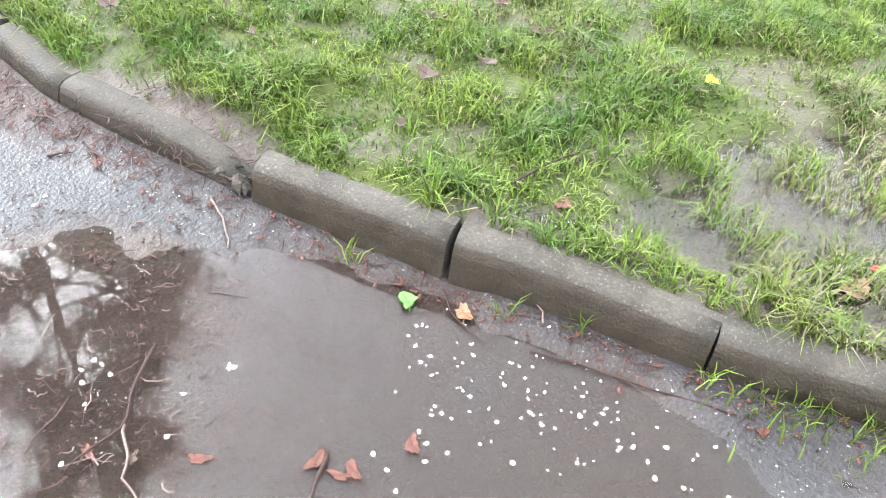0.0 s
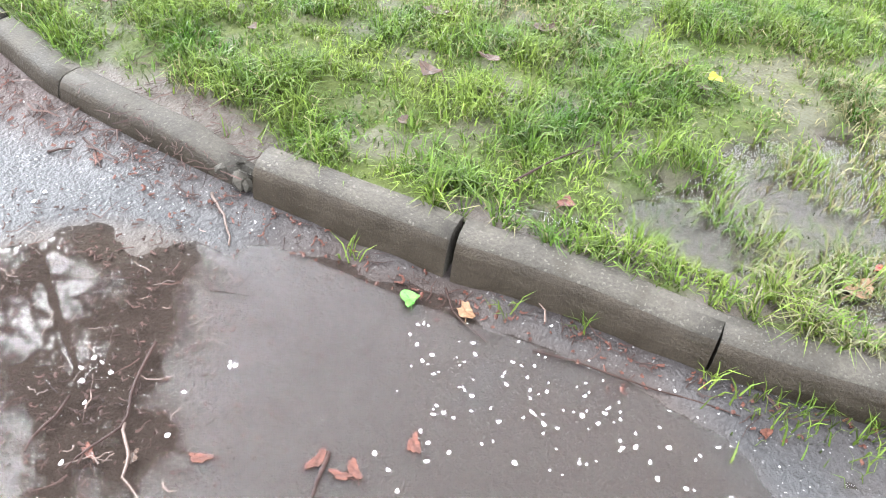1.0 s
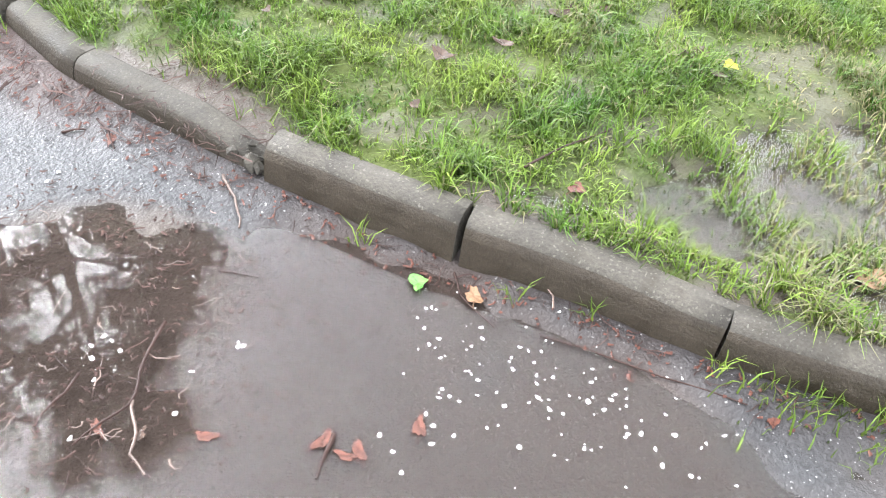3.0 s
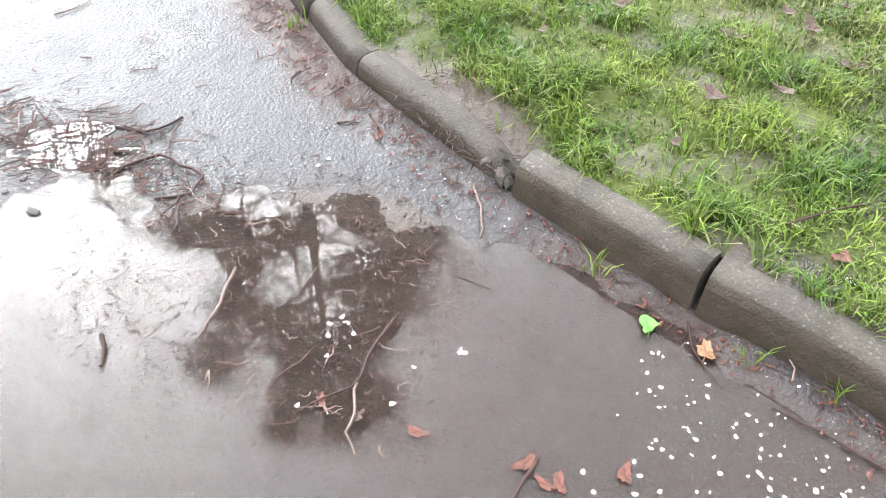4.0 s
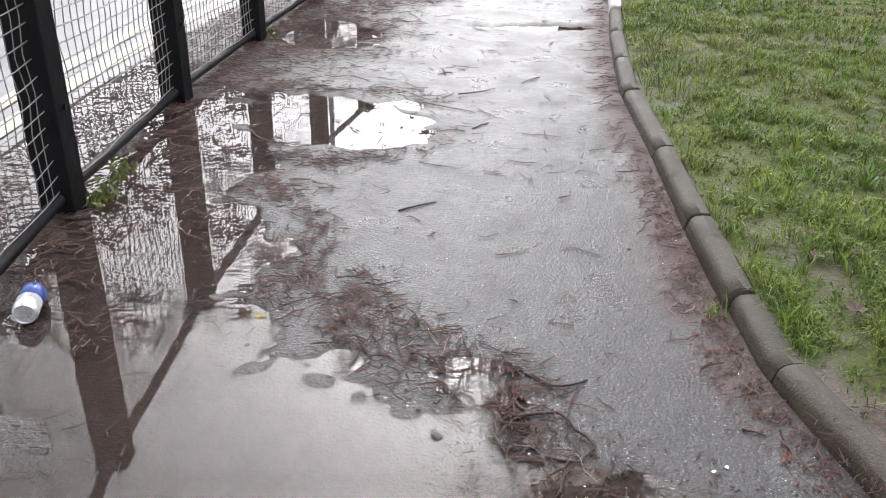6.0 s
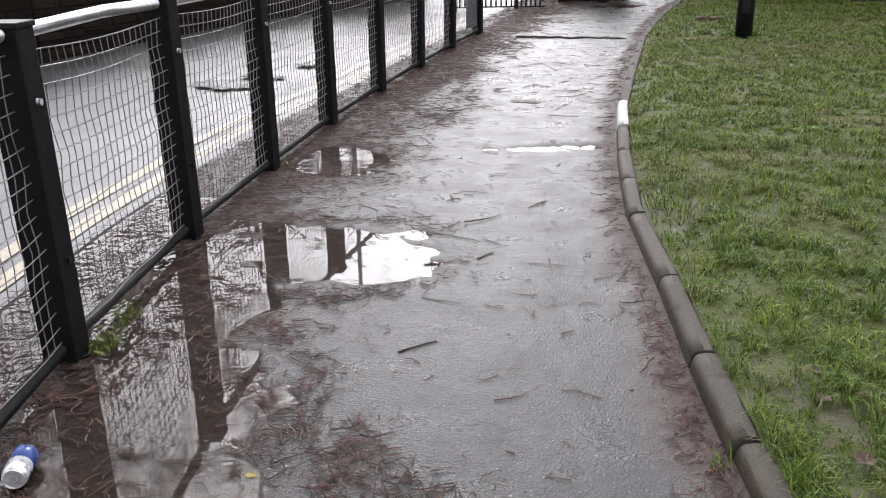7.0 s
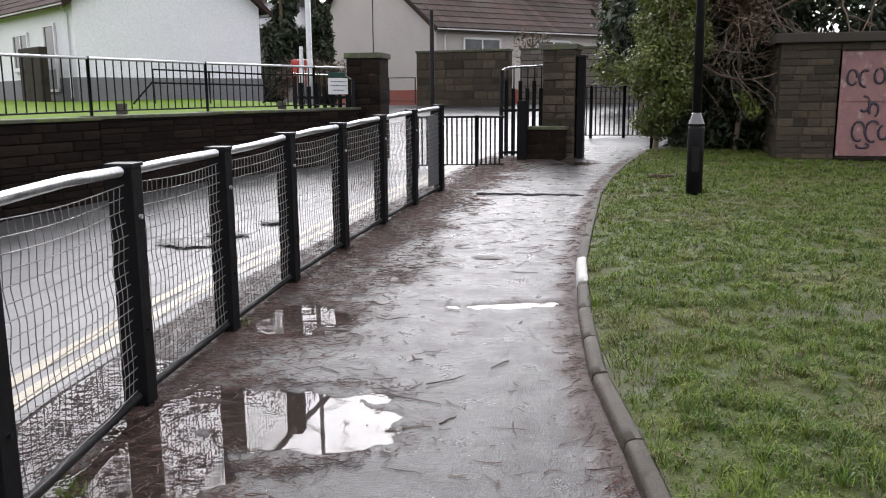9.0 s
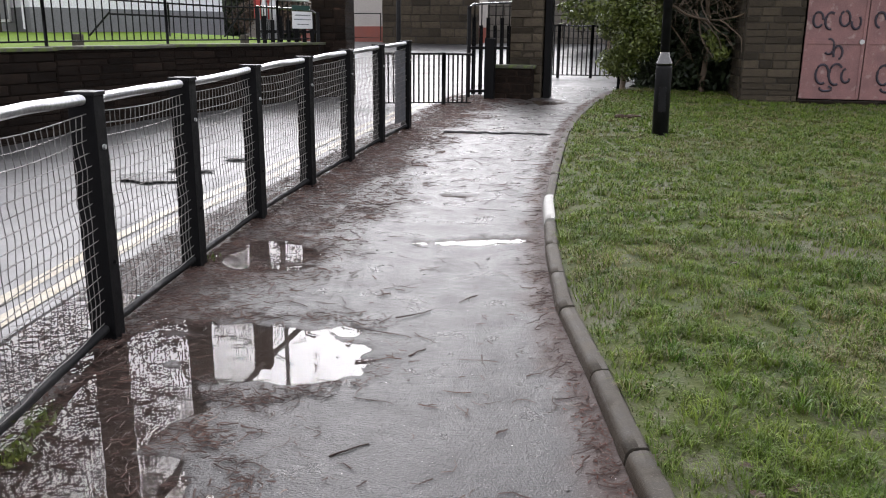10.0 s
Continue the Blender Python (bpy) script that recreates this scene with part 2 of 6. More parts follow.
M = {
    "asphalt": zone_mat("wet_asphalt", [("", (0.050, 0.048, 0.049), (0.085, 0.082, 0.082)), ("silt", (0.070, 0.055, 0.043), (0.16, 0.13, 0.108), 0.5), ("bed", (0.058, 0.042, 0.035), (0.100, 0.076, 0.064), 0.7), ("litter", (0.045, 0.029, 0.025), (0.12, 0.08, 0.068), 0.66)],
                        0.36, bump=1.0, depth=0.005, grain=0.009, fleck=((0.30, 0.29, 0.28), 0.007, 0.70), spec=0.20, ridges=(0.045, 0.45, 0.012)),
    "road": mat("road_asphalt", (0.055, 0.055, 0.058), (0.095, 0.095, 0.099), size=0.8, rough=0.40, rough_var=0.12, bump=0.5, grain=0.015),
    "soil": zone_mat("lawn_soil", [("", (0.060, 0.082, 0.016), (0.11, 0.13, 0.03)), ("mud", (0.06, 0.048, 0.036), (0.15, 0.122, 0.102), 0.5)], 0.8, spec=0.2, bump=0.9, depth=0.008, grain=0.012),
    "turf": mat("turf", (0.12, 0.22, 0.02), (0.21, 0.32, 0.035), size=0.6, spec=0.08, rough=0.95, bump=0.8, grain=0.03, depth=0.02),
    "far_ground": mat("far_ground", (0.06, 0.07, 0.04), (0.09, 0.10, 0.06), size=3, rough=0.9, grain=0.2),
    "kerb": mat("kerb_concrete", (0.062, 0.054, 0.043), (0.138, 0.122, 0.099), size=0.09, spec=0.2, rough=0.75, bump=0.8, grain=0.006, depth=0.003, each=0.12, fleck=((0.085, 0.076, 0.064), 0.007, 0.64), stain=((0.035, 0.030, 0.022), 0.12, 0.56)),
    "kerb_face": mat("kerb_dark", (0.045, 0.034, 0.022), (0.085, 0.066, 0.046), size=0.05, spec=0.25, rough=0.55, bump=1.0, grain=0.006, depth=0.003, each=0.1),
    "kerb_white": mat("kerb_pale", (0.5, 0.49, 0.46), (0.68, 0.67, 0.63), size=0.1, rough=0.7, grain=0.01),
    "grass": mat("grass_blade", (0.075, 0.165, 0.018), (0.25, 0.33, 0.055), size=0.20, rough=0.4, bump=0, island=0.6, spec=0.16),
    "dry_grass": mat("dry_grass", (0.22, 0.21, 0.08), (0.36, 0.31, 0.14), size=0.3, rough=0.6, bump=0, island=0.3),
    "water": water_mat("pool_water", (0.90, 0.87, 0.84), 0.010, 0.06),
    "bog_water": water_mat("bog_water", (0.86, 0.85, 0.83), 0.03, 0.03),
    "iron": mat("black_paint", (0.010, 0.010, 0.011), (0.022, 0.022, 0.024), size=0.12, rough=0.45, bump=0.2, grain=0.02, spec=0.1),
    "bright_rail": mat("worn_steel_rail", (0.50, 0.51, 0.53), (0.66, 0.67, 0.69), size=0.15, rough=0.36, rough_var=0.08, bump=0.1, grain=0.02, metal=1.0, damp=1.0, stain=((0.12, 0.11, 0.11), 0.05, 0.66)),
    "rail": mat("black_rail", (0.012, 0.012, 0.013), (0.03, 0.03, 0.032), size=0.1, rough=0.16, rough_var=0.08, bump=0.1, grain=0.02, spec=0.8, coat=0.6),
    "post": mat("black_post", (0.006, 0.006, 0.007), (0.012, 0.012, 0.013), size=0.1, rough=0.6, bump=0.3, grain=0.008, spec=0.08),
    "wire": mat("zinc_wire", (0.11, 0.105, 0.10), (0.20, 0.19, 0.185), size=0.15, rough=0.5, bump=0, metal=0.3, damp=0.9),
    "zinc": mat("galvanised_steel", (0.42, 0.43, 0.44), (0.58, 0.59, 0.60), size=0.2, rough=0.4, bump=0.1, metal=0.5, damp=0.9),
    "twig": mat("twig_bark", (0.042, 0.023, 0.019), (0.12, 0.067, 0.053), size=0.3, rough=0.6, bump=0.3, island=0.5, spec=0.15),
    "pale_twig": mat("peeled_twig", (0.14, 0.085, 0.062), (0.27, 0.18, 0.14), size=0.1, rough=0.5, bump=0.3, island=0.3),
    "stone": mat("sandstone", (0.060, 0.048, 0.033), (0.135, 0.106, 0.074), size=0.5, rough=0.8, bump=0.9, grain=0.03, depth=0.01, each=0.45, spec=0.2, stain=((0.030, 0.030, 0.016), 0.5, 0.55)),
    "dark_stone": mat("dark_stone", (0.013, 0.009, 0.007), (0.034, 0.023, 0.017), size=0.4, spec=0.1, rough=0.9, bump=0.9, grain=0.04, depth=0.01, each=0.45, stain=((0.075, 0.042, 0.030), 0.5, 0.66)),
    "mortar": mat("mortar", (0.034, 0.027, 0.020), (0.07, 0.056, 0.042), size=0.3, rough=0.9, bump=0.6, grain=0.02),
    "coping": mat("mossy_coping", (0.07, 0.07, 0.05), (0.14, 0.14, 0.10), size=0.2, rough=0.8, bump=0.7, grain=0.02, stain=((0.07, 0.10, 0.02), 0.15, 0.5)),
    "white_wall": mat("white_render", (0.72, 0.73, 0.76), (0.78, 0.79, 0.82), size=1.5, rough=0.85, bump=0.12, grain=0.03, damp=1.0),
    "grey_wall": mat("grey_render", (0.44, 0.405, 0.38), (0.50, 0.465, 0.435), size=1.2, rough=0.85, bump=0.2, grain=0.03, damp=0.95),
    "plinth": mat("grey_plinth", (0.24, 0.24, 0.26), (0.31, 0.31, 0.33), size=0.6, rough=0.8, bump=0.4, grain=0.03),
    "red_plinth": mat("red_plinth", (0.38, 0.09, 0.06), (0.48, 0.13, 0.09), size=0.5, rough=0.7, bump=0.2),
    "tile": mat("roof_tile", (0.045, 0.028, 0.024), (0.10, 0.064, 0.055), size=0.8, spec=0.15, rough=0.85, bump=0.5, grain=0.04, each=0.25, island=0.3),
    "slate": mat("slate", (0.09, 0.09, 0.105), (0.14, 0.14, 0.155), size=0.8, rough=0.5, bump=0.4, grain=0.05),
    "trim": mat("white_trim", (0.70, 0.70, 0.70), (0.80, 0.80, 0.80), size=0.4, rough=0.45, bump=0, damp=0.9),
    "glass": mat("window_glass", (0.05, 0.055, 0.06), (0.09, 0.10, 0.11), size=0.6, rough=0.06, rough_var=0.03, bump=0, spec=0.8),
    "pink": mat("pink_door_paint", (0.26, 0.12, 0.12), (0.42, 0.21, 0.20), size=0.25, rough=0.6, bump=0.3, grain=0.02, stain=((0.26, 0.18, 0.17), 0.16, 0.57)),
    "graffiti": mat("dark_spray", (0.02, 0.015, 0.03), (0.05, 0.035, 0.06), size=0.1, rough=0.6, bump=0),
    "red": mat("red_paint", (0.55, 0.03, 0.025), (0.66, 0.05, 0.04), size=0.2, rough=0.35, bump=0),
    "sign": mat("white_sign", (0.72, 0.73, 0.74), (0.82, 0.83, 0.84), size=0.3, rough=0.4, bump=0, damp=0.9),
    "sign_green": mat("green_sign", (0.02, 0.07, 0.055), (0.03, 0.10, 0.08), size=0.3, rough=0.4, bump=0),
    "ink": mat("dark_ink", (0.10, 0.11, 0.13), (0.16, 0.17, 0.2), size=0.1, rough=0.5, bump=0),
    "yellow": mat("worn_yellow", (0.36, 0.31, 0.20), (0.52, 0.46, 0.32), size=0.12, rough=0.45, bump=0.3, grain=0.02, stain=((0.10, 0.09, 0.08), 0.06, 0.60)),
    "petal": mat("white_petal", (0.74, 0.68, 0.68), (0.86, 0.83, 0.82), size=0.01, rough=0.5, bump=0, each=0.06, damp=1.0),
    "leaf_green": mat("fresh_leaf", (0.07, 0.27, 0.03), (0.18, 0.46, 0.06), size=0.02, rough=0.35, bump=0.2, grain=0.004),
    "leaf_yellow": mat("yellow_leaf", (0.50, 0.42, 0.02), (0.64, 0.56, 0.05), size=0.02, spec=0.1, rough=0.6, bump=0.2, grain=0.004),
    "leaf_orange": mat("tan_leaf", (0.22, 0.12, 0.06), (0.42, 0.25, 0.15), size=0.012, rough=0.4, bump=0.3, grain=0.004, spec=0.15),
    "leaf_red": mat("rust_leaf", (0.07, 0.030, 0.022), (0.22, 0.085, 0.058), size=0.012, rough=0.35, bump=0.3, grain=0.004, spec=0.15),
    "leaf_brown": mat("brown_leaf", (0.04, 0.025, 0.017), (0.13, 0.075, 0.05), size=0.012, rough=0.4, bump=0.3, grain=0.004, spec=0.15),
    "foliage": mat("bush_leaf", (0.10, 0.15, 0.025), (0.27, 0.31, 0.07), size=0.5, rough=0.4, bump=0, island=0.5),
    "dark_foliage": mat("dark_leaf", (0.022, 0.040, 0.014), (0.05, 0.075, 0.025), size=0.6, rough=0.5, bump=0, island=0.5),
    "brown_foliage": mat("brown_hedge", (0.10, 0.06, 0.035), (0.18, 0.11, 0.06), size=0.5, rough=0.6, bump=0, island=0.4),
    "branch": mat("branch_bark", (0.13, 0.09, 0.06), (0.26, 0.19, 0.13), size=0.2, rough=0.8, bump=0.5, grain=0.02, island=0.3),
    "can": mat("can_aluminium", (0.62, 0.63, 0.65), (0.75, 0.76, 0.78), size=0.05, rough=0.3, bump=0, metal=0.7, damp=1.0),
    "can_blue": mat("can_blue", (0.03, 0.07, 0.30), (0.05, 0.11, 0.42), size=0.05, rough=0.35, bump=0, metal=0.2),
    "pebble": mat("pebble", (0.10, 0.095, 0.09), (0.22, 0.21, 0.20), size=0.03, rough=0.6, bump=0.3, each=0.3),
    "hole": mat("pothole_tar", (0.012, 0.012, 0.013), (0.03, 0.03, 0.03), size=0.1, rough=0.5, bump=0.8, grain=0.02, depth=0.01),
    "stone_pale": mat("boundary_stone", (0.17, 0.15, 0.13), (0.30, 0.27, 0.235), size=0.5, rough=0.85, bump=0.9, grain=0.04, depth=0.01, each=0.3),
}

for key in ("grass", "dry_grass", "foliage", "dark_foliage"):
    # thin leaves let some light through
    _t = M[key].node_tree
    _b = _t.nodes["Principled BSDF"]
    thin, both = _t.nodes.new("ShaderNodeBsdfTranslucent"), _t.nodes.new("ShaderNodeMixShader")
    both.inputs["Fac"].default_value = 0.25
    _t.links.new(_b.inputs["Base Color"].links[0].from_socket, thin.inputs["Color"])
    _t.links.new(_b.outputs["BSDF"], both.inputs[1])
    _t.links.new(thin.outputs["BSDF"], both.inputs[2])
    _t.links.new(both.outputs["Shader"], _t.nodes["Material Output"].inputs["Surface"])


# ---------------------------------------------------------------- mesh helpers
def part(name, bm, material, parent=None, label=""):
    me = bpy.data.meshes.new(name)
    bm.to_mesh(me)
    bm.free()
    me.materials.append(M[material])
    ob = new(name, me)
    ob.parent = parent
    return tagged(ob, label)


def thing(name, label, category, at=(0, 0, 0), turn=0.0, group="", kind=""):
    ob = new(name)
    ob.empty_display_size = 0.1
    ob.matrix_world = pose(*at, 0, 0, turn)
    return tagged(ob, label, category, group, kind)


def box(bm, x0, x1, y0, y1, z0, z1, bevel=0.0, m=None):
    r = bmesh.ops.create_cube(bm, size=1)
    t = Matrix.Translation(((x0 + x1) / 2, (y0 + y1) / 2, (z0 + z1) / 2)) @ Matrix.Diagonal((abs(x1 - x0), abs(y1 - y0), abs(z1 - z0), 1))
    bmesh.ops.transform(bm, matrix=(m or Matrix()) @ t, verts=r["verts"])
    if bevel:
        edges = list({e for v in r["verts"] for e in v.link_edges})
        bmesh.ops.bevel(bm, geom=edges, offset=bevel, segments=2, affect="EDGES", profile=0.6)
    return bm


def boxed(*a, **k):
    return box(bmesh.new(), *a, **k)


def tube(bm, points, radius, sides=6, taper=1.0):
    """A round bar along points; taper: radius at the end as a share of the start's."""
    pts = [Vector(p) for p in points]
    rings = []
    for i, p in enumerate(pts):
        d = (pts[min(i + 1, len(pts) - 1)] - pts[max(i - 1, 0)]).normalized()
        a = d.cross(Vector((0, 0, 1)) if abs(d.z) < 0.9 else Vector((1, 0, 0))).normalized()
        b = d.cross(a)
        r = radius * (1 + (taper - 1) * i / max(1, len(pts) - 1))
        rings.append([bm.verts.new(p + (a * math.cos(q) + b * math.sin(q)) * r) for q in (2 * math.pi * k / sides for k in range(sides))])
    for u, v in zip(rings, rings[1:]):
        for k in range(sides):
            bm.faces.new((u[k], u[(k + 1) % sides], v[(k + 1) % sides], v[k])).smooth = sides > 5
    bm.faces.new(rings[0])
    bm.faces.new(rings[-1][::-1])
    return bm


def lathe(bm, profile, sides=20, at=(0, 0, 0)):
    """A turned shape from (radius, height) pairs."""
    rings = [[bm.verts.new((at[0] + r * math.cos(2 * math.pi * k / sides), at[1] + r * math.sin(2 * math.pi * k / sides), at[2] + z)) for k in range(sides)] for r, z in profile]
    for u, v in zip(rings, rings[1:]):
        for k in range(sides):
            bm.faces.new((u[k], u[(k + 1) % sides], v[(k + 1) % sides], v[k])).smooth = True
    bm.faces.new(rings[0][::-1])
    bm.faces.new(rings[-1])
    return bm


def raw(name, verts, faces, material, parent=None, layers=None, smooth=False):
    """A mesh straight from number arrays; faces all of one corner count."""
    me = bpy.data.meshes.new(name)
    verts, faces = np.asarray(verts, np.float32), np.asarray(faces, np.int32)
    k = faces.shape[1]
    me.vertices.add(len(verts))
    me.vertices.foreach_set("co", verts.ravel())
    me.loops.add(faces.size)
    me.loops.foreach_set("vertex_index", faces.ravel())
    me.polygons.add(len(faces))
    me.polygons.foreach_set("loop_start", np.arange(0, faces.size, k, dtype=np.int32))
    me.polygons.foreach_set("loop_total", np.full(len(faces), k, np.int32))
    me.update(calc_edges=True)
    if smooth:
        me.polygons.foreach_set("use_smooth", np.ones(len(faces), bool))
    for key, values in (layers or {}).items():
        a = me.attributes.new(key, "FLOAT", "POINT")
        a.data.foreach_set("value", np.asarray(values, np.float32).ravel())
    me.materials.append(M[material])
    ob = new(name, me)
    ob.parent = parent
    return ob


def sheet(name, X, Y, Z, material, layers=None, parent=None):
    """A ground sheet from grids of x, y and z."""
    a, b = X.shape
    idx = np.arange(a * b).reshape(a, b)
    faces = np.stack([idx[:-1, :-1], idx[:-1, 1:], idx[1:, 1:], idx[1:, :-1]], -1).reshape(-1, 4)
    return raw(name, np.stack([X, Y, Z], -1).reshape(-1, 3), faces, material, parent, layers, True)


def spread(a, b, n, power=1.0):
    return a + (b - a) * np.linspace(0, 1, n) ** power


# ---------------------------------------------------------------- ground, path, road, lawns
gx = np.concatenate([-np.geomspace(1500, 12, 26), np.linspace(-10, 10, 21), np.geomspace(12, 1500, 26)])
gy = np.concatenate([-np.geomspace(1500, 6, 20), np.linspace(-5, 45, 51), np.geomspace(50, 2500, 26)])
X, Y = np.meshgrid(gx, gy)
tagged(sheet("ground", X, Y, rise(Y) - 0.12, "far_ground"), "dull green and grey open ground to the horizon", "ground", kind="structure")

ys = np.concatenate([np.linspace(-14, -3.1, 20), np.linspace(-3, 0, 40), np.linspace(0.015, 3.6, 240), np.linspace(3.63, 18, 260)])
us = np.linspace(0, 1, 190)
Y = np.repeat(ys[:, None], len(us), 1)
X = (along(FENCE, Y) - verge(Y)) * (1 - us) + (along(KERB, Y) + 0.05) * us
Z = path_z(X, Y)
off_fence = X - along(FENCE, Y)
off_kerb = along(KERB, Y) - X
litter = step(-0.10, 0.0, off_fence) * (1 - step(0.15, 1.1, off_fence + (fbm(X, Y, 0.5, 51) - 0.5) * 1.1)) * 0.5 + 0.5 * np.exp(-((off_fence + 0.30 + (fbm(X, Y, 0.3, 53) - 0.5) * 0.2) / 0.09) ** 2) + 0.85 * (1 - step(0.03, 0.22, off_kerb + (fbm(X, Y, 0.25, 52) - 0.5) * 0.2))
litter *= 0.25 + 0.75 * step(1.5, 1.9, Y + 0.35 * np.minimum(0, off_fence - 0.35))
silt = step(-0.05, 0.25, ellipse(X, Y, *SILT) + (fbm(X, Y, 0.2, 5) - 0.5) * 0.6)
Z = Z + silt * (fbm(X, Y, 0.06, 55) - 0.5) * 0.006 + np.clip(litter, 0, 1) * (fbm(X, Y, 0.05, 56) - 0.5) * (0.004 + 0.008 * step(3.4, 4.2, Y))
Z = Z - 0.008 * (1 - step(-0.10, -0.02, off_fence)) * (1 - step(3.6, 4.2, Y)) * step(-0.9, 0.2, Y) - 0.02 * (1 - step(0.0, 0.06, off_fence + verge(Y)))
tagged(sheet("path", X, Y, Z, "asphalt", {"silt": silt, "bed": hollow(X, Y), "litter": np.clip(litter, 0, 1)}), "wet grey asphalt footpath with silt, litter and pools", "path", kind="structure")

# road beside the path, then spreading beyond the gate
ys = np.concatenate([np.linspace(-14, 15, 130), np.linspace(15.05, 16, 12), np.linspace(16.3, 32.2, 60)])
us = np.linspace(0, 1, 60)
Y = np.repeat(ys[:, None], len(us), 1)
left = np.where(Y < 15, along(WALL, Y) - 0.05, np.interp(Y, [15, 16, 20, 32], [-5.3, -6.0, -10, -22]))
right = np.where(Y < 15, along(FENCE, Y) - verge(Y) + 0.03, np.interp(Y, [15, 16, 18, 20.6, 32], [-3.3, -2.0, -1.0, 9, 9]))
X = left * (1 - us) + right * us
tagged(sheet("road", X, Y, rise(Y) - 0.012 + (fbm(X, Y, 0.7, 61) - 0.5) * 0.012, "road"), "wet grey asphalt road with a sheen of water", "road", kind="structure")

ys = spread(-14, 15, 200)
for off, w in ((0.06, 0.10), (0.24, 0.09)):
    Y = np.repeat(ys[:, None], 2, 1)
    X = along(FENCE, Y) - verge(Y) - off - w * np.array([[1.0, 0.0]])
    tagged(sheet("road_marking", X, Y, rise(Y) - 0.007 + (fbm(X, Y, 0.7, 61) - 0.5) * 0.012, "yellow"), "worn pale yellow line painted on the wet road", "road marking", kind="structure", group="yellow lines")

# lawn behind the kerb
ys = np.concatenate([np.linspace(-14, -3.1, 20), np.linspace(-3, 0, 40), np.linspace(0.02, 3.5, 150), np.linspace(3.54, 18, 190)])
us = np.linspace(0, 1, 150) ** 1.7
Y = np.repeat(ys[:, None], len(us), 1)
K = along(KERB, Y) + 0.085
X = K + (np.maximum(12, K + 6) - K) * us
mud = np.clip(bare(X, Y) * (1 - 0.55 * step(2.2, 3.2, Y)) + 0.7 * worn(X, Y) + step(0.0, 0.3, bog(X, Y)), 0, 1)
tagged(sheet("lawn", X, Y, lawn_z(X, Y) + (fbm(X, Y, 0.05, 72) - 0.5) * 0.012, "soil", {"mud": mud}), "muddy lawn soil under thin wet grass", "lawn", kind="structure")

# raised lawn behind the retaining wall
ys = spread(-14, 60, 70)
us = np.linspace(0, 1, 30)
Y = np.repeat(ys[:, None], len(us), 1)
right = np.interp(Y, [-14, -4, 4, 7.5, 9, 11.2, 13.5, 14.6, 16, 20, 32, 60], [-8.35, -7.75, -7.25, -6.9, -6.75, -6.45, -5.75, -5.45, -6.1, -10, -22, -30])
X = right * (1 - us) - 45 * us
tagged(sheet("lawn", X, Y, np.interp(Y, [4, 8, 11, 15, 20, 30, 60], [1.08, 1.10, 1.13, 1.15, 1.27, 1.45, 1.9]) + (fbm(X, Y, 1.5, 75) - 0.5) * 0.05, "turf"), "mown green lawn in front of the bungalows", "lawn", kind="structure")


# pools of water
def pool(label, cx, cy, rx, ry, turn, level, material, name="puddle"):
    a = np.linspace(0, 2 * math.pi, 60, endpoint=False)
    c, s = math.cos(radians(turn)), math.sin(radians(turn))
    rings = []
    for r in (0.0, 0.5, 1.0):
        x, y = r * rx * np.cos(a), r * ry * np.sin(a)
        rings.append(np.stack([cx + x * c - y * s, cy + x * s + y * c, np.full(60, level)], -1))
    verts = np.concatenate(rings)
    i = np.arange(60)
    faces = [np.stack([k * 60 + i, (k + 1) * 60 + i, (k + 1) * 60 + (i + 1) % 60, k * 60 + (i + 1) % 60], -1) for k in (0, 1)]
    ob = raw(name, verts, np.concatenate(faces), material, smooth=True)
    return tagged(ob, label, "puddle", kind="structure")


for k, p in enumerate([POOLS[6]] + POOLS[9:]):
    pool("shallow pool of rainwater lying on the footpath", p[0], p[1], p[2] * 1.5, p[3] * 1.5, p[4], float(rise(p[1])) - (0.0055 if p[1] < 5 else 0.0115), "water")
ys = np.linspace(-2.0, 4.0, 60)
Y = np.repeat(ys[:, None], 12, 1)
X = (along(FENCE, Y) - 0.44) * (1 - np.linspace(0, 1, 12)) + (along(KERB, Y) - 0.005) * np.linspace(0, 1, 12)
tagged(sheet("puddle", X, Y, 0 * X - 0.0055, "water"), "broad brown pools of rainwater on the footpath", "puddle", kind="structure")
ys = np.linspace(-0.1, 1.10, 40)
Y = np.repeat(ys[:, None], 12, 1)
X = (along(KERB, Y) + 0.115) * (1 - np.linspace(0, 1, 12)) + 2.9 * np.linspace(0, 1, 12)
tagged(sheet("puddle", X, Y, 0 * X + 0.096, "bog_water"), "rainwater standing among flooded grass", "puddle", kind="structure")


# ---------------------------------------------------------------- kerb
def kerb_points(y0, y1, n):
    return [(float(along(KERB, y)), float(y)) for y in np.linspace(y0, y1, n)]


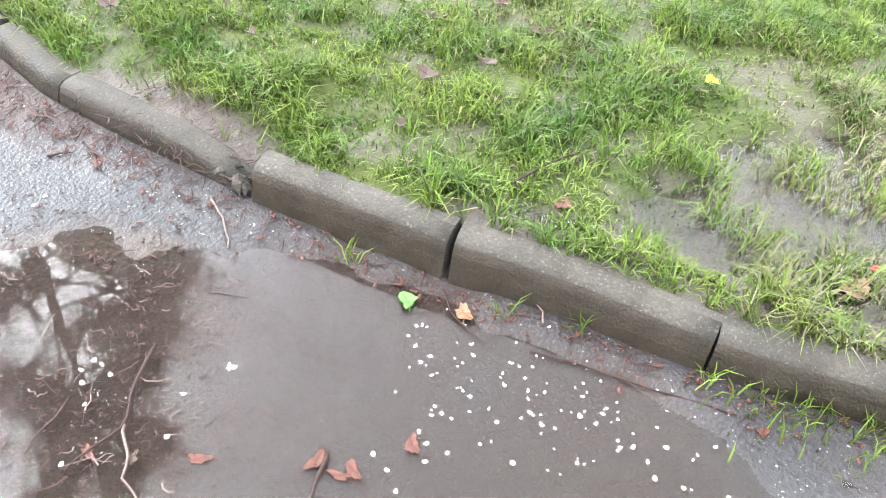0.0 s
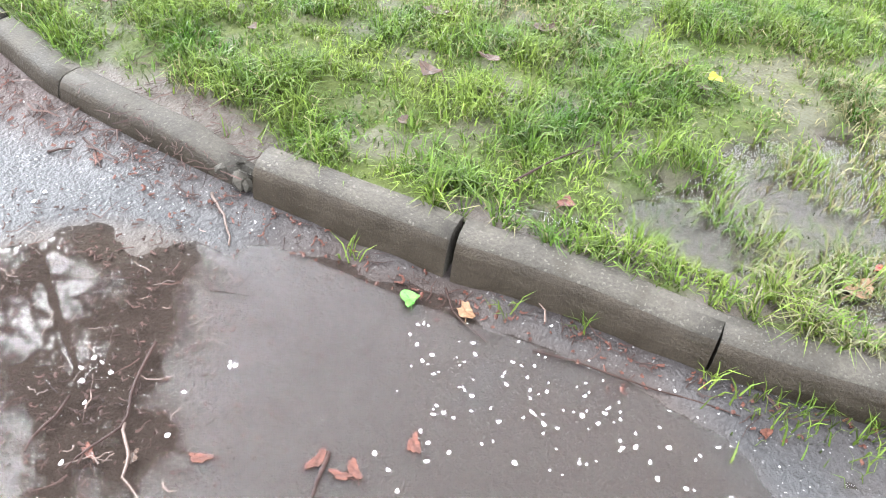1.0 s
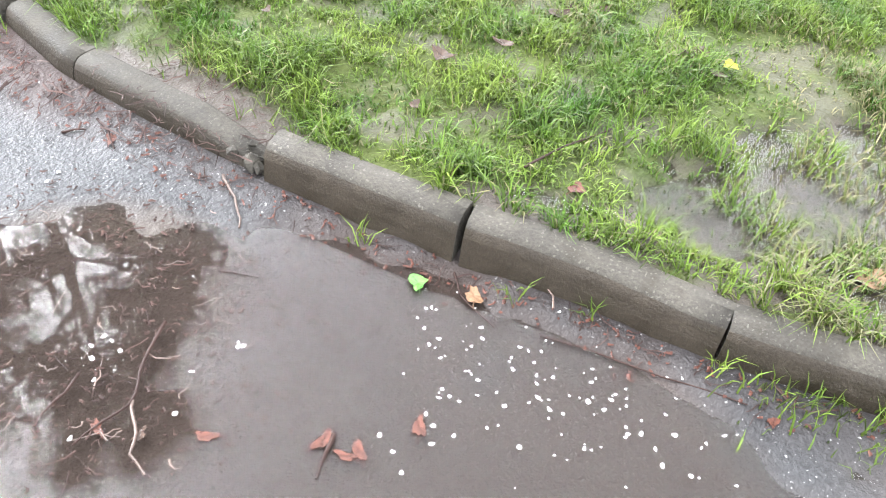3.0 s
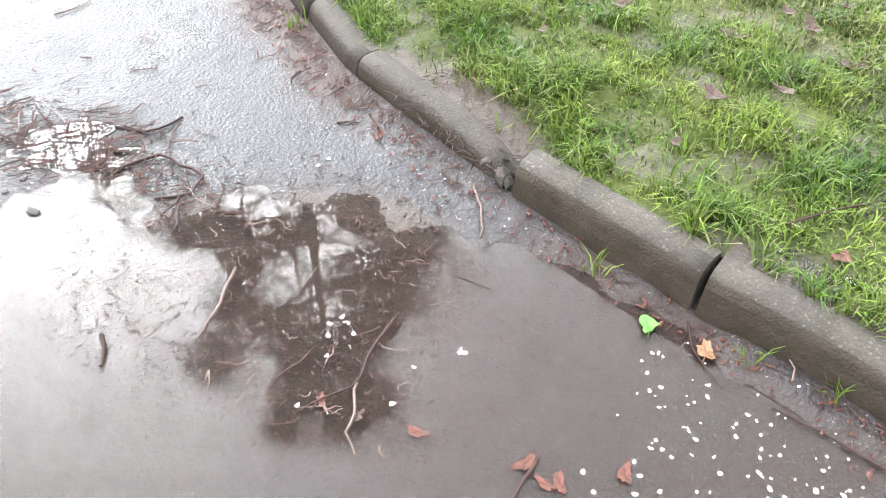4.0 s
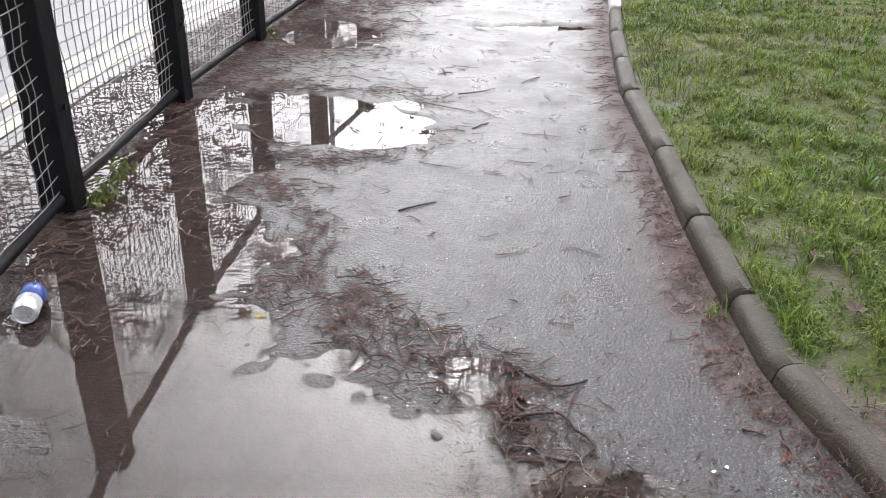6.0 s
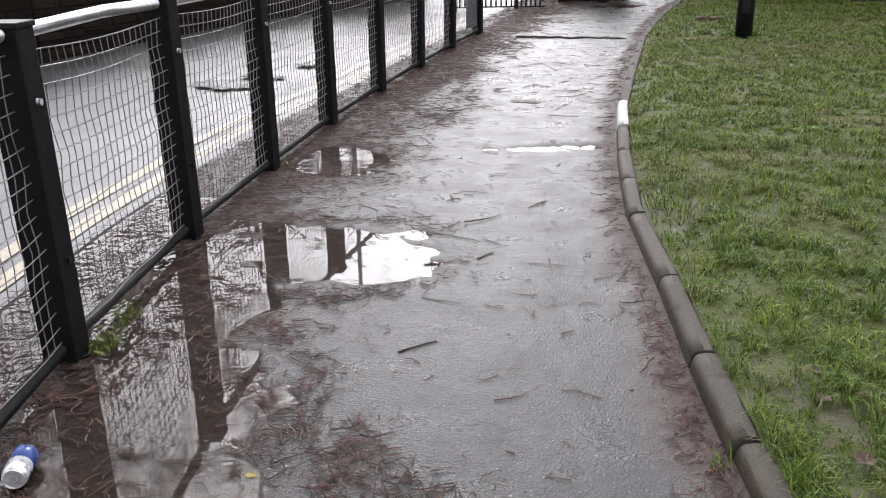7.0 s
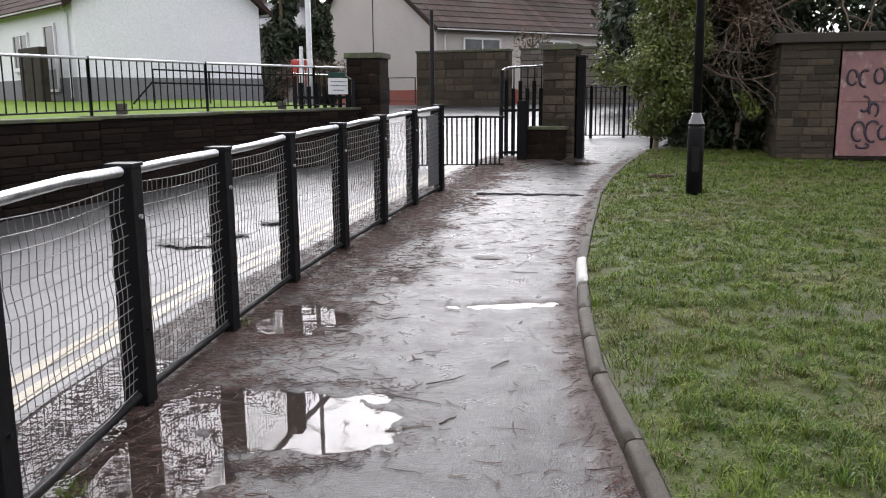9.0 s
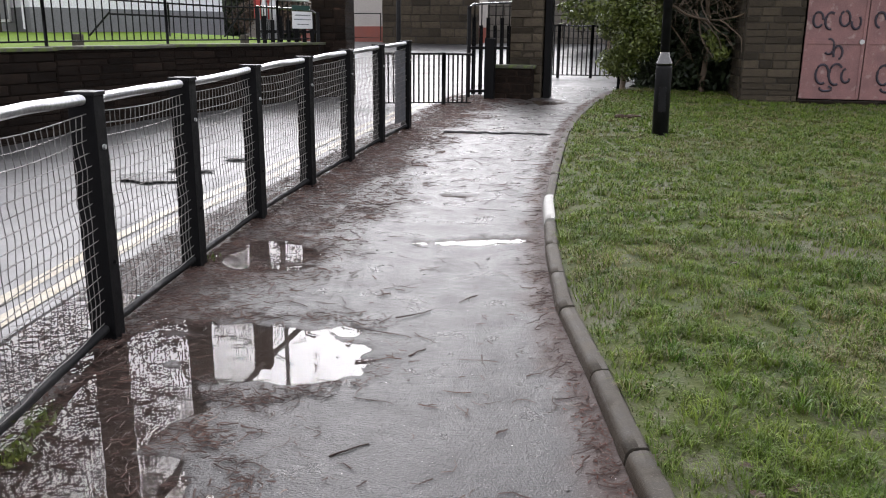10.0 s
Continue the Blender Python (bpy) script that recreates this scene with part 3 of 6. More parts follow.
def kerb_stone(y0, y1, h0, h1, parent, sink=0.0, material="kerb", width=0.076, broken=0.0):
    """One edging stone along the kerb line, with a rounded nose."""
    bm = bmesh.new()
    pts = kerb_points(y0, y1, 7)
    d0 = Vector((pts[1][0] - pts[0][0], pts[1][1] - pts[0][1])).normalized() * 0.004
    prof = [(0.0, -0.08), (0.0, 0.0), (0.0, 0.45), (0.004, 0.68), (0.011, 0.85), (0.022, 0.95), (width * 0.6, 1.0), (width - 0.008, 1.0), (width, 0.95), (width, -0.08)]
    rows = []
    for i, (x, y) in enumerate(pts):
        a, b = pts[max(0, i - 1)], pts[min(6, i + 1)]
        t = Vector((b[0] - a[0], b[1] - a[1])).normalized()
        nrm = Vector((t.y, -t.x))
        f = i / 6
        h = h0 + (h1 - h0) * f
        if broken and f < 0.34:
            h *= 1 - broken * (1 - f / 0.34)
        base = rise(y) - 0.006
        e = d0 * 0.4 if i == 0 else (-d0 * 0.4 if i == 6 else Vector((0, 0)))
        row = []
        for k, (o, z) in enumerate(prof):
            wob = 0.0025 * (noise.noise(Vector((x * 30, y * 30, k * 0.7))) )
            o2 = o + sink + (wob if 1 < k < 9 else 0)
            zz = base + (z * h if z > 0 else z) + (wob if 1 < k < 9 else 0)
            row.append(bm.verts.new((x + nrm.x * o2 + e.x, y + nrm.y * o2 + e.y, zz)))
        rows.append(row)
    for u, v in zip(rows, rows[1:]):
        for k in range(len(prof) - 1):
            f = bm.faces.new((u[k], v[k], v[k + 1], u[k + 1]))
            f.smooth = 2 < k < 6
            # path-facing side up to the nose takes the darker, browner colour
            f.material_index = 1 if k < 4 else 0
    bm.faces.new(rows[0])
    bm.faces.new(rows[-1][::-1])
    bmesh.ops.recalc_face_normals(bm, faces=bm.faces)
    ob = part("kerb_stone", bm, material, parent)
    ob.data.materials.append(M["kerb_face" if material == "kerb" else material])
    return ob


kerb = thing("kerb", "worn damp concrete edging between footpath and lawn", "kerb", kind="structure")
STONES = [(-0.70, -0.22, 0.115, 0.115, 0.0), (-0.21, 0.02, 0.115, 0.115, 0.0), (0.03, 0.466, 0.115, 0.112, 0.0), (0.469, 0.884, 0.112, 0.117, 0.0), (0.894, 1.262, 0.117, 0.113, 0.0),
          (1.288, 1.775, 0.085, 0.08, 0.55), (1.777, 2.095, 0.08, 0.08, 0.0), (2.11, 2.565, 0.088, 0.088, 0.0), (2.58, 3.2, 0.088, 0.083, 0.0), (3.21, 3.97, 0.083, 0.075, 0.0),
          (3.985, 4.58, 0.08, 0.075, 0.0), (4.59, 5.18, 0.075, 0.07, 0.0), (5.19, 5.77, 0.07, 0.07, 0.0), (5.78, 6.55, 0.085, 0.085, 0.0), (6.56, 7.6, 0.05, 0.045, 0.0)]
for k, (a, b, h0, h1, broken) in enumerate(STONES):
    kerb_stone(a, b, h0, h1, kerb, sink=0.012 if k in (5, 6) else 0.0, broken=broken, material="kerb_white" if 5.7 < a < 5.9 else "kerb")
rr = random.Random(44)
for k in range(16):
    # crumbled concrete in the broken gap
    bm = bmesh.new()
    bmesh.ops.create_icosphere(bm, subdivisions=1, radius=rr.uniform(0.008, 0.02))
    for v in bm.verts:
        v.co += Vector((rr.uniform(-1, 1), rr.uniform(-1, 1), rr.uniform(-1, 1))) * 0.005
    u = rr.random()
    y = 1.272 + 0.07 * u
    x = float(along(KERB, y)) + rr.uniform(0.0, 0.085)
    bmesh.ops.translate(bm, vec=(x, y, 0.005 + rr.uniform(0, 0.055) * (0.4 + 0.6 * u)), verts=bm.verts)
    part("kerb_fragment", bm, "kerb", kerb)
for a in np.arange(7.61, 15.5, 0.75):
    kerb_stone(a, a + 0.74, 0.045, 0.045, kerb, width=0.075)

# ---------------------------------------------------------------- mesh fence
fence = thing("fence", "black post and rail fence with sagging zinc wire mesh", "fence")
POSTS = [(-1.03, -0.17), (-1.48, 0.98), (-1.86, 2.11), (-2.157, 3.27), (-2.37, 4.44), (-2.515, 5.62), (-2.59, 6.81), (-2.63, 7.99), (-2.665, 9.18), (-2.67, 10.37)]
HEIGHT = 1.09
for k, (x, y) in enumerate(POSTS):
    z = float(rise(y))
    p, q = POSTS[max(0, k - 1)], POSTS[min(len(POSTS) - 1, k + 1)]
    turn = math.degrees(math.atan2(q[1] - p[1], q[0] - p[0])) - 90
    bm = bmesh.new()
    at = pose(x, y, z, 0, 0, turn)
    box(bm, -0.056, 0.056, -0.056, 0.056, -0.1, HEIGHT, 0.006, at)
    post = part("post", bm, "post", fence)
    part("cap", boxed(-0.062, 0.062, -0.062, 0.062, HEIGHT - 0.012, HEIGHT + 0.006, 0.004, at), "iron", post)
    for h in (0.35, 0.86):
        bolt = bmesh.new()
        tube(bolt, [at @ Vector((0.054, 0, h)), at @ Vector((0.068, 0, h))], 0.011, 8)
        part("bolt", bolt, "zinc" if h > 0.5 else "iron", post)
rng = random.Random(5)
for k, ((xa, ya), (xb, yb)) in enumerate(zip(POSTS, POSTS[1:])):
    a, b = Vector((xa, ya, float(rise(ya)))), Vector((xb, yb, float(rise(yb))))
    d = (b - a)
    t = d.normalized()
    side = Vector((t.y, -t.x, 0))
    up = Vector((0, 0, 1))
    kink = rng.uniform(-0.006, 0.012)
    mid = a + d * rng.uniform(0.4, 0.6) + up * (HEIGHT - 0.03 + kink)
    part("top_rail", tube(bmesh.new(), [a + t * 0.05 + up * (HEIGHT - 0.032), mid, b - t * 0.05 + up * (HEIGHT - 0.028)], 0.023, 12), "bright_rail", fence)
    part("bottom_rail", tube(bmesh.new(), [a + t * 0.05 + up * 0.055 + side * 0.01, b - t * 0.05 + up * 0.05 + side * 0.01], 0.021, 10), "iron", fence)
    bm = bmesh.new()
    span = d.length - 0.09
    nv, nh = round(span / 0.052), 17
    sag = rng.uniform(0.006, 0.02)
    phase = rng.uniform(0, 6)

    def at_mesh(u, v):
        """A place on the sagging wire panel, u along and v up."""
        wave = 0.004 * math.sin(u * 9 + phase) * math.sin(v * 5 + phase) + 0.006 * math.sin(v * 21 + u * 4 + phase)
        droop = -sag * math.sin(math.pi * u) * v + 0.005 * math.sin(u * 14 + phase * 2) * (1 - v)
        return a + t * (0.045 + span * u + 0.006 * math.sin(v * 17 + u * 30)) + side * (0.012 + wave) + up * (0.075 + (HEIGHT - 0.16) * v + droop)

    for i in range(nv + 1):
        u = i / nv
        tube(bm, [at_mesh(u, j / 8) for j in range(9)], 0.0024, 4)
    for j in range(nh + 1):
        v = j / nh
        tube(bm, [at_mesh(i / 8, v) + side * 0.002 for i in range(9)], 0.0024, 4)
    part("wire_mesh", bm, "wire", fence)
# painted board tied to the last panel
bm = bmesh.new()
box(bm, -0.20, 0.20, -0.006, 0.006, 0.12, 0.98, 0.003, pose(-2.672, 10.1, float(rise(10.1)), 0, 0, 88))
part("panel_board", bm, "ink", fence, "blue-grey board tied to the mesh")


# ---------------------------------------------------------------- stone walls
def stone_wall(name, a, b, z0, z1, thick, course, length, material, label, parent=None, cap=None, category="wall", seed=1, kind="structure", backing="mortar", drop=0.3):
    """A wall from a to b of single stones on a mortar core."""
    wall = parent or thing(name, label, category, kind=kind)
    a, b = Vector((*a, 0)), Vector((*b, 0))
    d = (b - a)
    turn = math.degrees(math.atan2(d.y, d.x))
    m = pose(a.x, a.y, 0, 0, 0, turn)
    part("core", boxed(0.01, d.length - 0.01, -thick / 2, thick / 2, z0 - drop, z1 - 0.004, 0, m), backing, wall)
    rr = random.Random(seed)
    shapes = []
    for k in range(6):
        bm = boxed(-0.5, 0.5, -0.5, 0.5, -0.5, 0.5)
        bmesh.ops.bevel(bm, geom=list(bm.edges), offset=0.06, segments=1, affect="EDGES")
        for v in bm.verts:
            v.co += Vector((rr.uniform(-0.014, 0.014), rr.uniform(-0.03, 0.03), rr.uniform(-0.02, 0.02)))
        me = bpy.data.meshes.new("stone")
        bm.to_mesh(me)
        bm.free()
        me.materials.append(M[material])
        shapes.append(me)
    z = z0
    while z < z1 - 0.02:
        h = min(course * rr.uniform(0.75, 1.25), z1 - z)
        x = 0.0
        while x < d.length - 0.01:
            w = min(length * rr.uniform(0.6, 1.4), d.length - x)
            if d.length - x - w < 0.08:
                w = d.length - x
            ob = new("stone", rr.choice(shapes))
            ob.parent = wall
            ob.matrix_basis = m @ Matrix.Translation((x + w / 2, 0, z + h / 2)) @ Matrix.Diagonal((max(0.02, w - 0.012), thick + 0.03 + rr.uniform(-0.008, 0.012), max(0.02, h - 0.012), 1))
            x += w
        z += h
    if cap:
        part("coping", boxed(-0.03, d.length + 0.03, -thick / 2 - 0.04, thick / 2 + 0.04, z1, z1 + cap, 0.012, m), "coping", wall)
    return wall


retaining = thing("retaining_wall", "dark damp stone retaining wall beside the road", "wall", kind="structure")
for k, ((ya, xa), (yb, xb)) in enumerate(zip(WALL[1:7], WALL[2:8])):
    stone_wall("retaining_wall", (xa - 0.15, ya), (xb - 0.15, yb), float(rise(ya)) - 0.05, 1.085 + 0.012 * k, 0.24, 0.10, 0.45, "dark_stone", "", retaining, 0.045, seed=20 + k, backing="dark_stone")


# ---------------------------------------------------------------- railings
def railing(name, label, points, height, gap, bar=0.009, post_every=1.9, top="iron", ends=True, foot=0.06, group=""):
    """Upright bars between a top and a bottom rail, along points (x, y, z)."""
    rail = thing(name, label, "railing", group=group)
    pts = [Vector(p) for p in points]
    for a, b in zip(pts, pts[1:]):
        d = b - a
        up = Vector((0, 0, 1))
        part("top_rail", tube(bmesh.new(), [a + up * height, b + up * height], 0.018, 8), top, rail)
        part("bottom_rail", tube(bmesh.new(), [a + up * foot, b + up * foot], 0.012, 6), "iron", rail)
        n = max(1, round(d.length / gap))
        for i in range(1, n):
            p = a + d * (i / n)
            part("bar", tube(bmesh.new(), [p + up * foot, p + up * height], bar, 5), "iron", rail)
        for i in range(round(d.length / post_every) + 1):
            p = a + d * (i / max(1, round(d.length / post_every)))
            part("post", tube(bmesh.new(), [p - up * 0.05, p + up * (height + 0.02)], bar * 2.4, 6), "iron", rail)
    return rail


railing("railing", "black upright bar railing with a pale top rail on the wall", [(-7.35, 4, 1.13), (-6.9, 7.5, 1.145), (-6.73, 9.0, 1.16), (-6.43, 11.2, 1.17), (-5.73, 13.5, 1.18), (-5.5, 14.3, 1.19)],
        0.70, 0.135, top="zinc")
railing("railing", "low black bar railing between fence and gate", [(-3.81, 13.18, 0.20), (-2.9, 13.58, 0.20), (-2.49, 13.83, 0.19)], 0.84, 0.085, bar=0.015, post_every=1.0)
railing("railing", "black bar railing along the road beyond the gate", [(-2.41, 20.38, 0.37), (-0.87, 20.58, 0.37), (0.77, 20.88, 0.37), (4.4, 21.5, 0.38)], 1.2, 0.11, bar=0.018, post_every=1.0)

# ---------------------------------------------------------------- gate piers and gates
def pier(label, x, y, w, d, z0, z1, turn, material, seed):
    p = thing("gate_pier", label, "gate pier", group="gate piers")
    c, s = math.cos(radians(turn)), math.sin(radians(turn))
    stone_wall("pier", (x - c * w / 2, y - s * w / 2), (x + c * w / 2, y + s * w / 2), z0, z1, d, 0.14, 0.34, material, "", p, 0.10, seed=seed, backing=material)
    return p


pier("dark stone gate pier with a projecting coping", -5.26, 14.9, 0.64, 0.62, 0.2, 2.06, 4, "dark_stone", 51)
pier("brown sandstone gate pier with a mossy coping", -1.77, 15.67, 0.60, 0.62, 0.18, 2.18, -3, "stone", 52)
low = thing("low_pier", "low stone buttress with mossy top beside the pier", "wall")
stone_wall("low", (-2.29, 15.33), (-1.62, 15.28), 0.15, 0.77, 0.5, 0.16, 0.3, "dark_stone", "", low, 0.06, seed=53, backing="dark_stone")


def gate(label, x, y, z, turn, width, height):
    g = thing("gate", label, "gate", (x, y, z), turn, group="park gates")
    for u in (0.03, width - 0.03):
        part("stile", boxed(u - 0.03, u + 0.03, -0.03, 0.03, 0.05, height - (0.05 if u < 0.1 else 0.0), 0.006), "iron", g)
    part("top_rail", tube(bmesh.new(), [(0, 0, height - 0.1), (width * 0.12, 0, height - 0.02), (width * 0.4, 0, height), (width, 0, height + 0.03)], 0.02, 8), "rail", g)
    for h in (0.18, height * 0.55):
        part("cross_rail", boxed(0, width, -0.018, 0.018, h - 0.025, h + 0.025, 0.004), "iron", g)
    n = round(width / 0.13)
    for i in range(1, n):
        u = width * i / n
        part("bar", tube(bmesh.new(), [(u, 0, 0.1), (u, 0, height)], 0.011, 6), "iron", g)
        part("pale", boxed(u - 0.036, u + 0.036, 0.012, 0.03, 0.12, height * (0.78 + 0.08 * (i % 2)), 0.004), "post", g)
    return g


gate("black iron park gate standing open against the pier", -2.79, 14.98, 0.18, 33, 0.95, 1.70)
gate("black iron gate leaf folded open along the wall", -5.36, 14.46, 0.90, 210, 1.1, 0.85)
part_post = thing("gate_post", "black square iron gate post beside the pier", "post", (-1.40, 15.58, 0.18))
part("shaft", boxed(-0.06, 0.06, -0.2, 0.2, -0.05, 1.86, 0.01), "post", part_post)
part("cap", boxed(-0.075, 0.075, -0.215, 0.215, 1.86, 1.9, 0.01), "iron", part_post)
small = thing("gate_post", "short black iron post by the bush", "post", (-0.12, 17.38, 0.24))
part("shaft", boxed(-0.07, 0.07, -0.07, 0.07, -0.05, 1.0, 0.012), "post", small)
stub = thing("gate_post", "low black post in front of the gate", "post", (-2.35, 14.83, 0.19))
part("shaft", boxed(-0.085, 0.085, -0.085, 0.085, -0.05, 1.1, 0.012), "post", stub)


# ---------------------------------------------------------------- houses
def quad_prism(bm, pts, z0, z1):
    lo, hi = [bm.verts.new((x, y, z0)) for x, y in pts], [bm.verts.new((x, y, z1)) for x, y in pts]
    n = len(pts)
    for i in range(n):
        bm.faces.new((lo[i], lo[(i + 1) % n], hi[(i + 1) % n], hi[i]))
    bm.faces.new(lo[::-1])
    bm.faces.new(hi)
    return bm


def house(label, a, b, depth, z0, eave, apex, wall, plinth, plinth_h, tiles, side_dir=None, rows=12):
    """A gabled bungalow: gable wall from a to b, running back by depth."""
    h = thing("house", label, "house")
    a, b = Vector((*a, 0)), Vector((*b, 0))
    g = (b - a).normalized()
    back = Vector((*side_dir, 0)).normalized() if side_dir else Vector((-g.y, g.x, 0))
    c, d = b + back * depth, a + back * depth
    mid, far = (a + b) / 2, (c + d) / 2
    bm = bmesh.new()
    lo = [bm.verts.new((p.x, p.y, z0 + plinth_h)) for p in (a, b, c, d)]
    hi = [bm.verts.new((p.x, p.y, eave)) for p in (a, b, c, d)]
    t0, t1 = bm.verts.new((mid.x, mid.y, apex)), bm.verts.new((far.x, far.y, apex))
    bm.faces.new((lo[0], lo[1], hi[1], t0, hi[0]))
    bm.faces.new((lo[2], lo[3], hi[3], t1, hi[2]))
    bm.faces.new((lo[1], lo[2], hi[2], hi[1]))
    bm.faces.new((lo[3], lo[0], hi[0], hi[3]))
    bm.faces.new(lo[::-1])
    part("wall", bm, wall, h)
    ctr = (a + b + c + d) / 4
    part("plinth", quad_prism(bmesh.new(), [((p - ctr) * 1.006 + ctr).xy for p in (a, b, c, d)], z0 - 0.3, z0 + plinth_h), plinth, h)
    for s, (p, q) in enumerate(((a, d), (b, c))):
        out = (p - mid).normalized()
        width = (p - mid).length
        slope = (apex - eave) / width
        roof = part("roof", quad_roof(mid - back * 0.25, far + back * 0.25, out, width + 0.35, apex + 0.10, slope), tiles, h)
        n_len = max(2, round((depth + 0.5) / 0.45))
        for r in range(rows):
            w0, w1 = (width + 0.38) * r / rows, (width + 0.38) * (r + 1) / rows
            bm = bmesh.new()
            for k in range(n_len):
                u0, u1 = (depth + 0.5) * k / n_len, (depth + 0.5) * (k + 0.97) / n_len
                p4 = []
                for u, w, lift in ((u0, w0, 0.02), (u1, w0, 0.02), (u1, w1, 0.045), (u0, w1, 0.045)):
                    v = mid - back * 0.25 + back * u + out * w
                    p4.append(bm.verts.new((v.x, v.y, apex + 0.10 - slope * w + lift)))
                f = bm.faces.new(p4)
                ex = bmesh.ops.extrude_face_region(bm, geom=[f])
                bmesh.ops.translate(bm, vec=(0, 0, -0.03), verts=[v for v in ex["geom"] if isinstance(v, bmesh.types.BMVert)])
            tagged(part("roof_course", bm, tiles, roof), kind="stuff")
        edge = p - back * 0.2 + out * 0.30
        end = q + back * 0.2 + out * 0.30
        zg = apex + 0.02 - slope * (width + 0.30)
        part("gutter", tube(bmesh.new(), [(edge.x, edge.y, zg), (end.x, end.y, zg)], 0.06, 8), "trim", h)
        bm = bmesh.new()
        pipe = p + back * 0.35 + out * 0.06
        tube(bm, [(pipe.x + out.x * 0.2, pipe.y + out.y * 0.2, zg), (pipe.x, pipe.y, zg - 0.25), (pipe.x, pipe.y, z0)], 0.04, 8)
        part("drainpipe", bm, "trim", h)
    for end, sgn in ((mid, -1), (far, 1)):
        for p in ((a - mid), (b - mid)):
            o = p.normalized()
            w = p.length + 0.35
            s = end + back * (0.27 * sgn)
            e = s + o * w
            zt, zb = apex + 0.06, apex + 0.06 - (apex - eave) / p.length * w
            bm = bmesh.new()
            v = [bm.verts.new(q) for q in ((s.x, s.y, zt + 0.05), (s.x, s.y, zt - 0.14), (e.x, e.y, zb - 0.14), (e.x, e.y, zb + 0.05))]
            f = bm.faces.new(v)
            ex = bmesh.ops.extrude_face_region(bm, geom=[f])
            bmesh.ops.translate(bm, vec=back * (0.03 * sgn), verts=[k for k in ex["geom"] if isinstance(k, bmesh.types.BMVert)])
            bmesh.ops.recalc_face_normals(bm, faces=bm.faces)
            part("bargeboard", bm, "tile", h)
    return h, a, b, g, back


def quad_roof(p, q, out, width, apex, slope):
    bm = bmesh.new()
    v = []
    for s, w in ((p, 0), (q, 0), (q, width), (p, width)):
        e = s + out * w
        v.append(bm.verts.new((e.x, e.y, apex - slope * w)))
    f = bm.faces.new(v)
    ex = bmesh.ops.extrude_face_region(bm, geom=[f])
    bmesh.ops.translate(bm, vec=(0, 0, -0.12), verts=[k for k in ex["geom"] if isinstance(k, bmesh.types.BMVert)])
    bmesh.ops.recalc_face_normals(bm, faces=bm.faces)
    return bm


def opening(parent, p, along_dir, out, w, z0, z1, kind="window", bars=1):
    """A framed window or door set on a wall at p."""
    turn = math.degrees(math.atan2(along_dir.y, along_dir.x))
    m = pose(p.x, p.y, 0, 0, 0, turn)
    s = 1 if (m.to_3x3() @ Vector((0, 1, 0))).dot(out) > 0 else -1
    fr = bmesh.new()
    for x0, x1, a, b in ((-w / 2, w / 2, z0, z0 + 0.08), (-w / 2, w / 2, z1 - 0.08, z1), (-w / 2, -w / 2 + 0.08, z0, z1), (w / 2 - 0.08, w / 2, z0, z1)):
        box(fr, x0, x1, 0, 0.07 * s, a, b, 0, m)
    for i in range(1, bars + 1):
        x = -w / 2 + w * i / (bars + 1)
        box(fr, x - 0.03, x + 0.03, 0, 0.06 * s, z0 + 0.07, z1 - 0.07, 0, m)
    f = part(kind, fr, "trim", parent)
    part("pane", boxed(-w / 2 + 0.05, w / 2 - 0.05, 0.0, 0.03 * s, z0 + 0.05, z1 - 0.05, 0, m), "glass", f)
    if kind == "window":
        part("sill", boxed(-w / 2 - 0.05, w / 2 + 0.05, 0, 0.14 * s, z0 - 0.07, z0, 0.01, m), "trim", f)
    else:
        part("door_panel", boxed(-w / 2 + 0.10, w / 2 - 0.10, 0.0, 0.05 * s, z0 + 0.05, z0 + 0.7, 0.01, m), "plinth", f)


home, a, b, g, back = house("white rendered bungalow with a grey plinth and brown tiled roof", (-17.15, 21.97), (-13.4, 26.58), 11, 1.40, 4.38, 6.85, "white_wall", "plinth", 0.62, "tile", side_dir=(-0.86, 0.51))
wall_out = -g
opening(home, a + back * 1.9 + wall_out * 0.01, back, wall_out, 1.0, 1.6, 3.7, "door", 0)
opening(home, a + back * 4.6 + wall_out * 0.01, back, wall_out, 1.5, 2.35, 3.55)
part("porch_wall", boxed(-0.9, 0.9, -0.12, 0.12, 1.2, 2.9, 0.02, pose(a.x + back.x * 0.9 + wall_out.x * 0.9, a.y + back.y * 0.9 + wall_out.y * 0.9, 0, 0, 0, math.degrees(math.atan2(back.y, back.x)))), "stone", home)

home, a, b, g, back = house("grey rendered bungalow with a long brown tiled roof", (-17.05, 38.78), (-8.91, 33.0), 14.5, 1.2, 4.2, 7.55, "grey_wall", "red_plinth", 0.45, "tile", side_dir=(0.68, 0.73), rows=14)
for u in (2.2, 6.0, 9.5, 12.5):
    opening(home, b + back * u + g * 0.01, back, g, 1.9, 2.35, 3.75, "window", 1)
for u in (3.0, 7.0, 8.2, 11):
    m = pose(*(b + back * u - g * 2.3).xy, 6.2, 0, 0, math.degrees(math.atan2(back.y, back.x)))
    part("skylight", boxed(-0.3, 0.3, -0.25, 0.25, 0, 0.12, 0.01, m @ pose(0, 0, 0, -36, 0, 0)), "trim", home)
part("cable", tube(bmesh.new(), [(*((a + b) / 2 + g * 0.6 - back * 0.02).xy, 1.75), (*((a + b) / 2 + g * 0.6 - back * 0.02).xy, 6.85)], 0.02, 5), "ink", home)
house("distant pale two storey house with a slate roof", (-41, 74), (-30, 76), 9, 1.9, 8.0, 10.9, "stone_pale", "plinth", 0.3, "slate", rows=8)
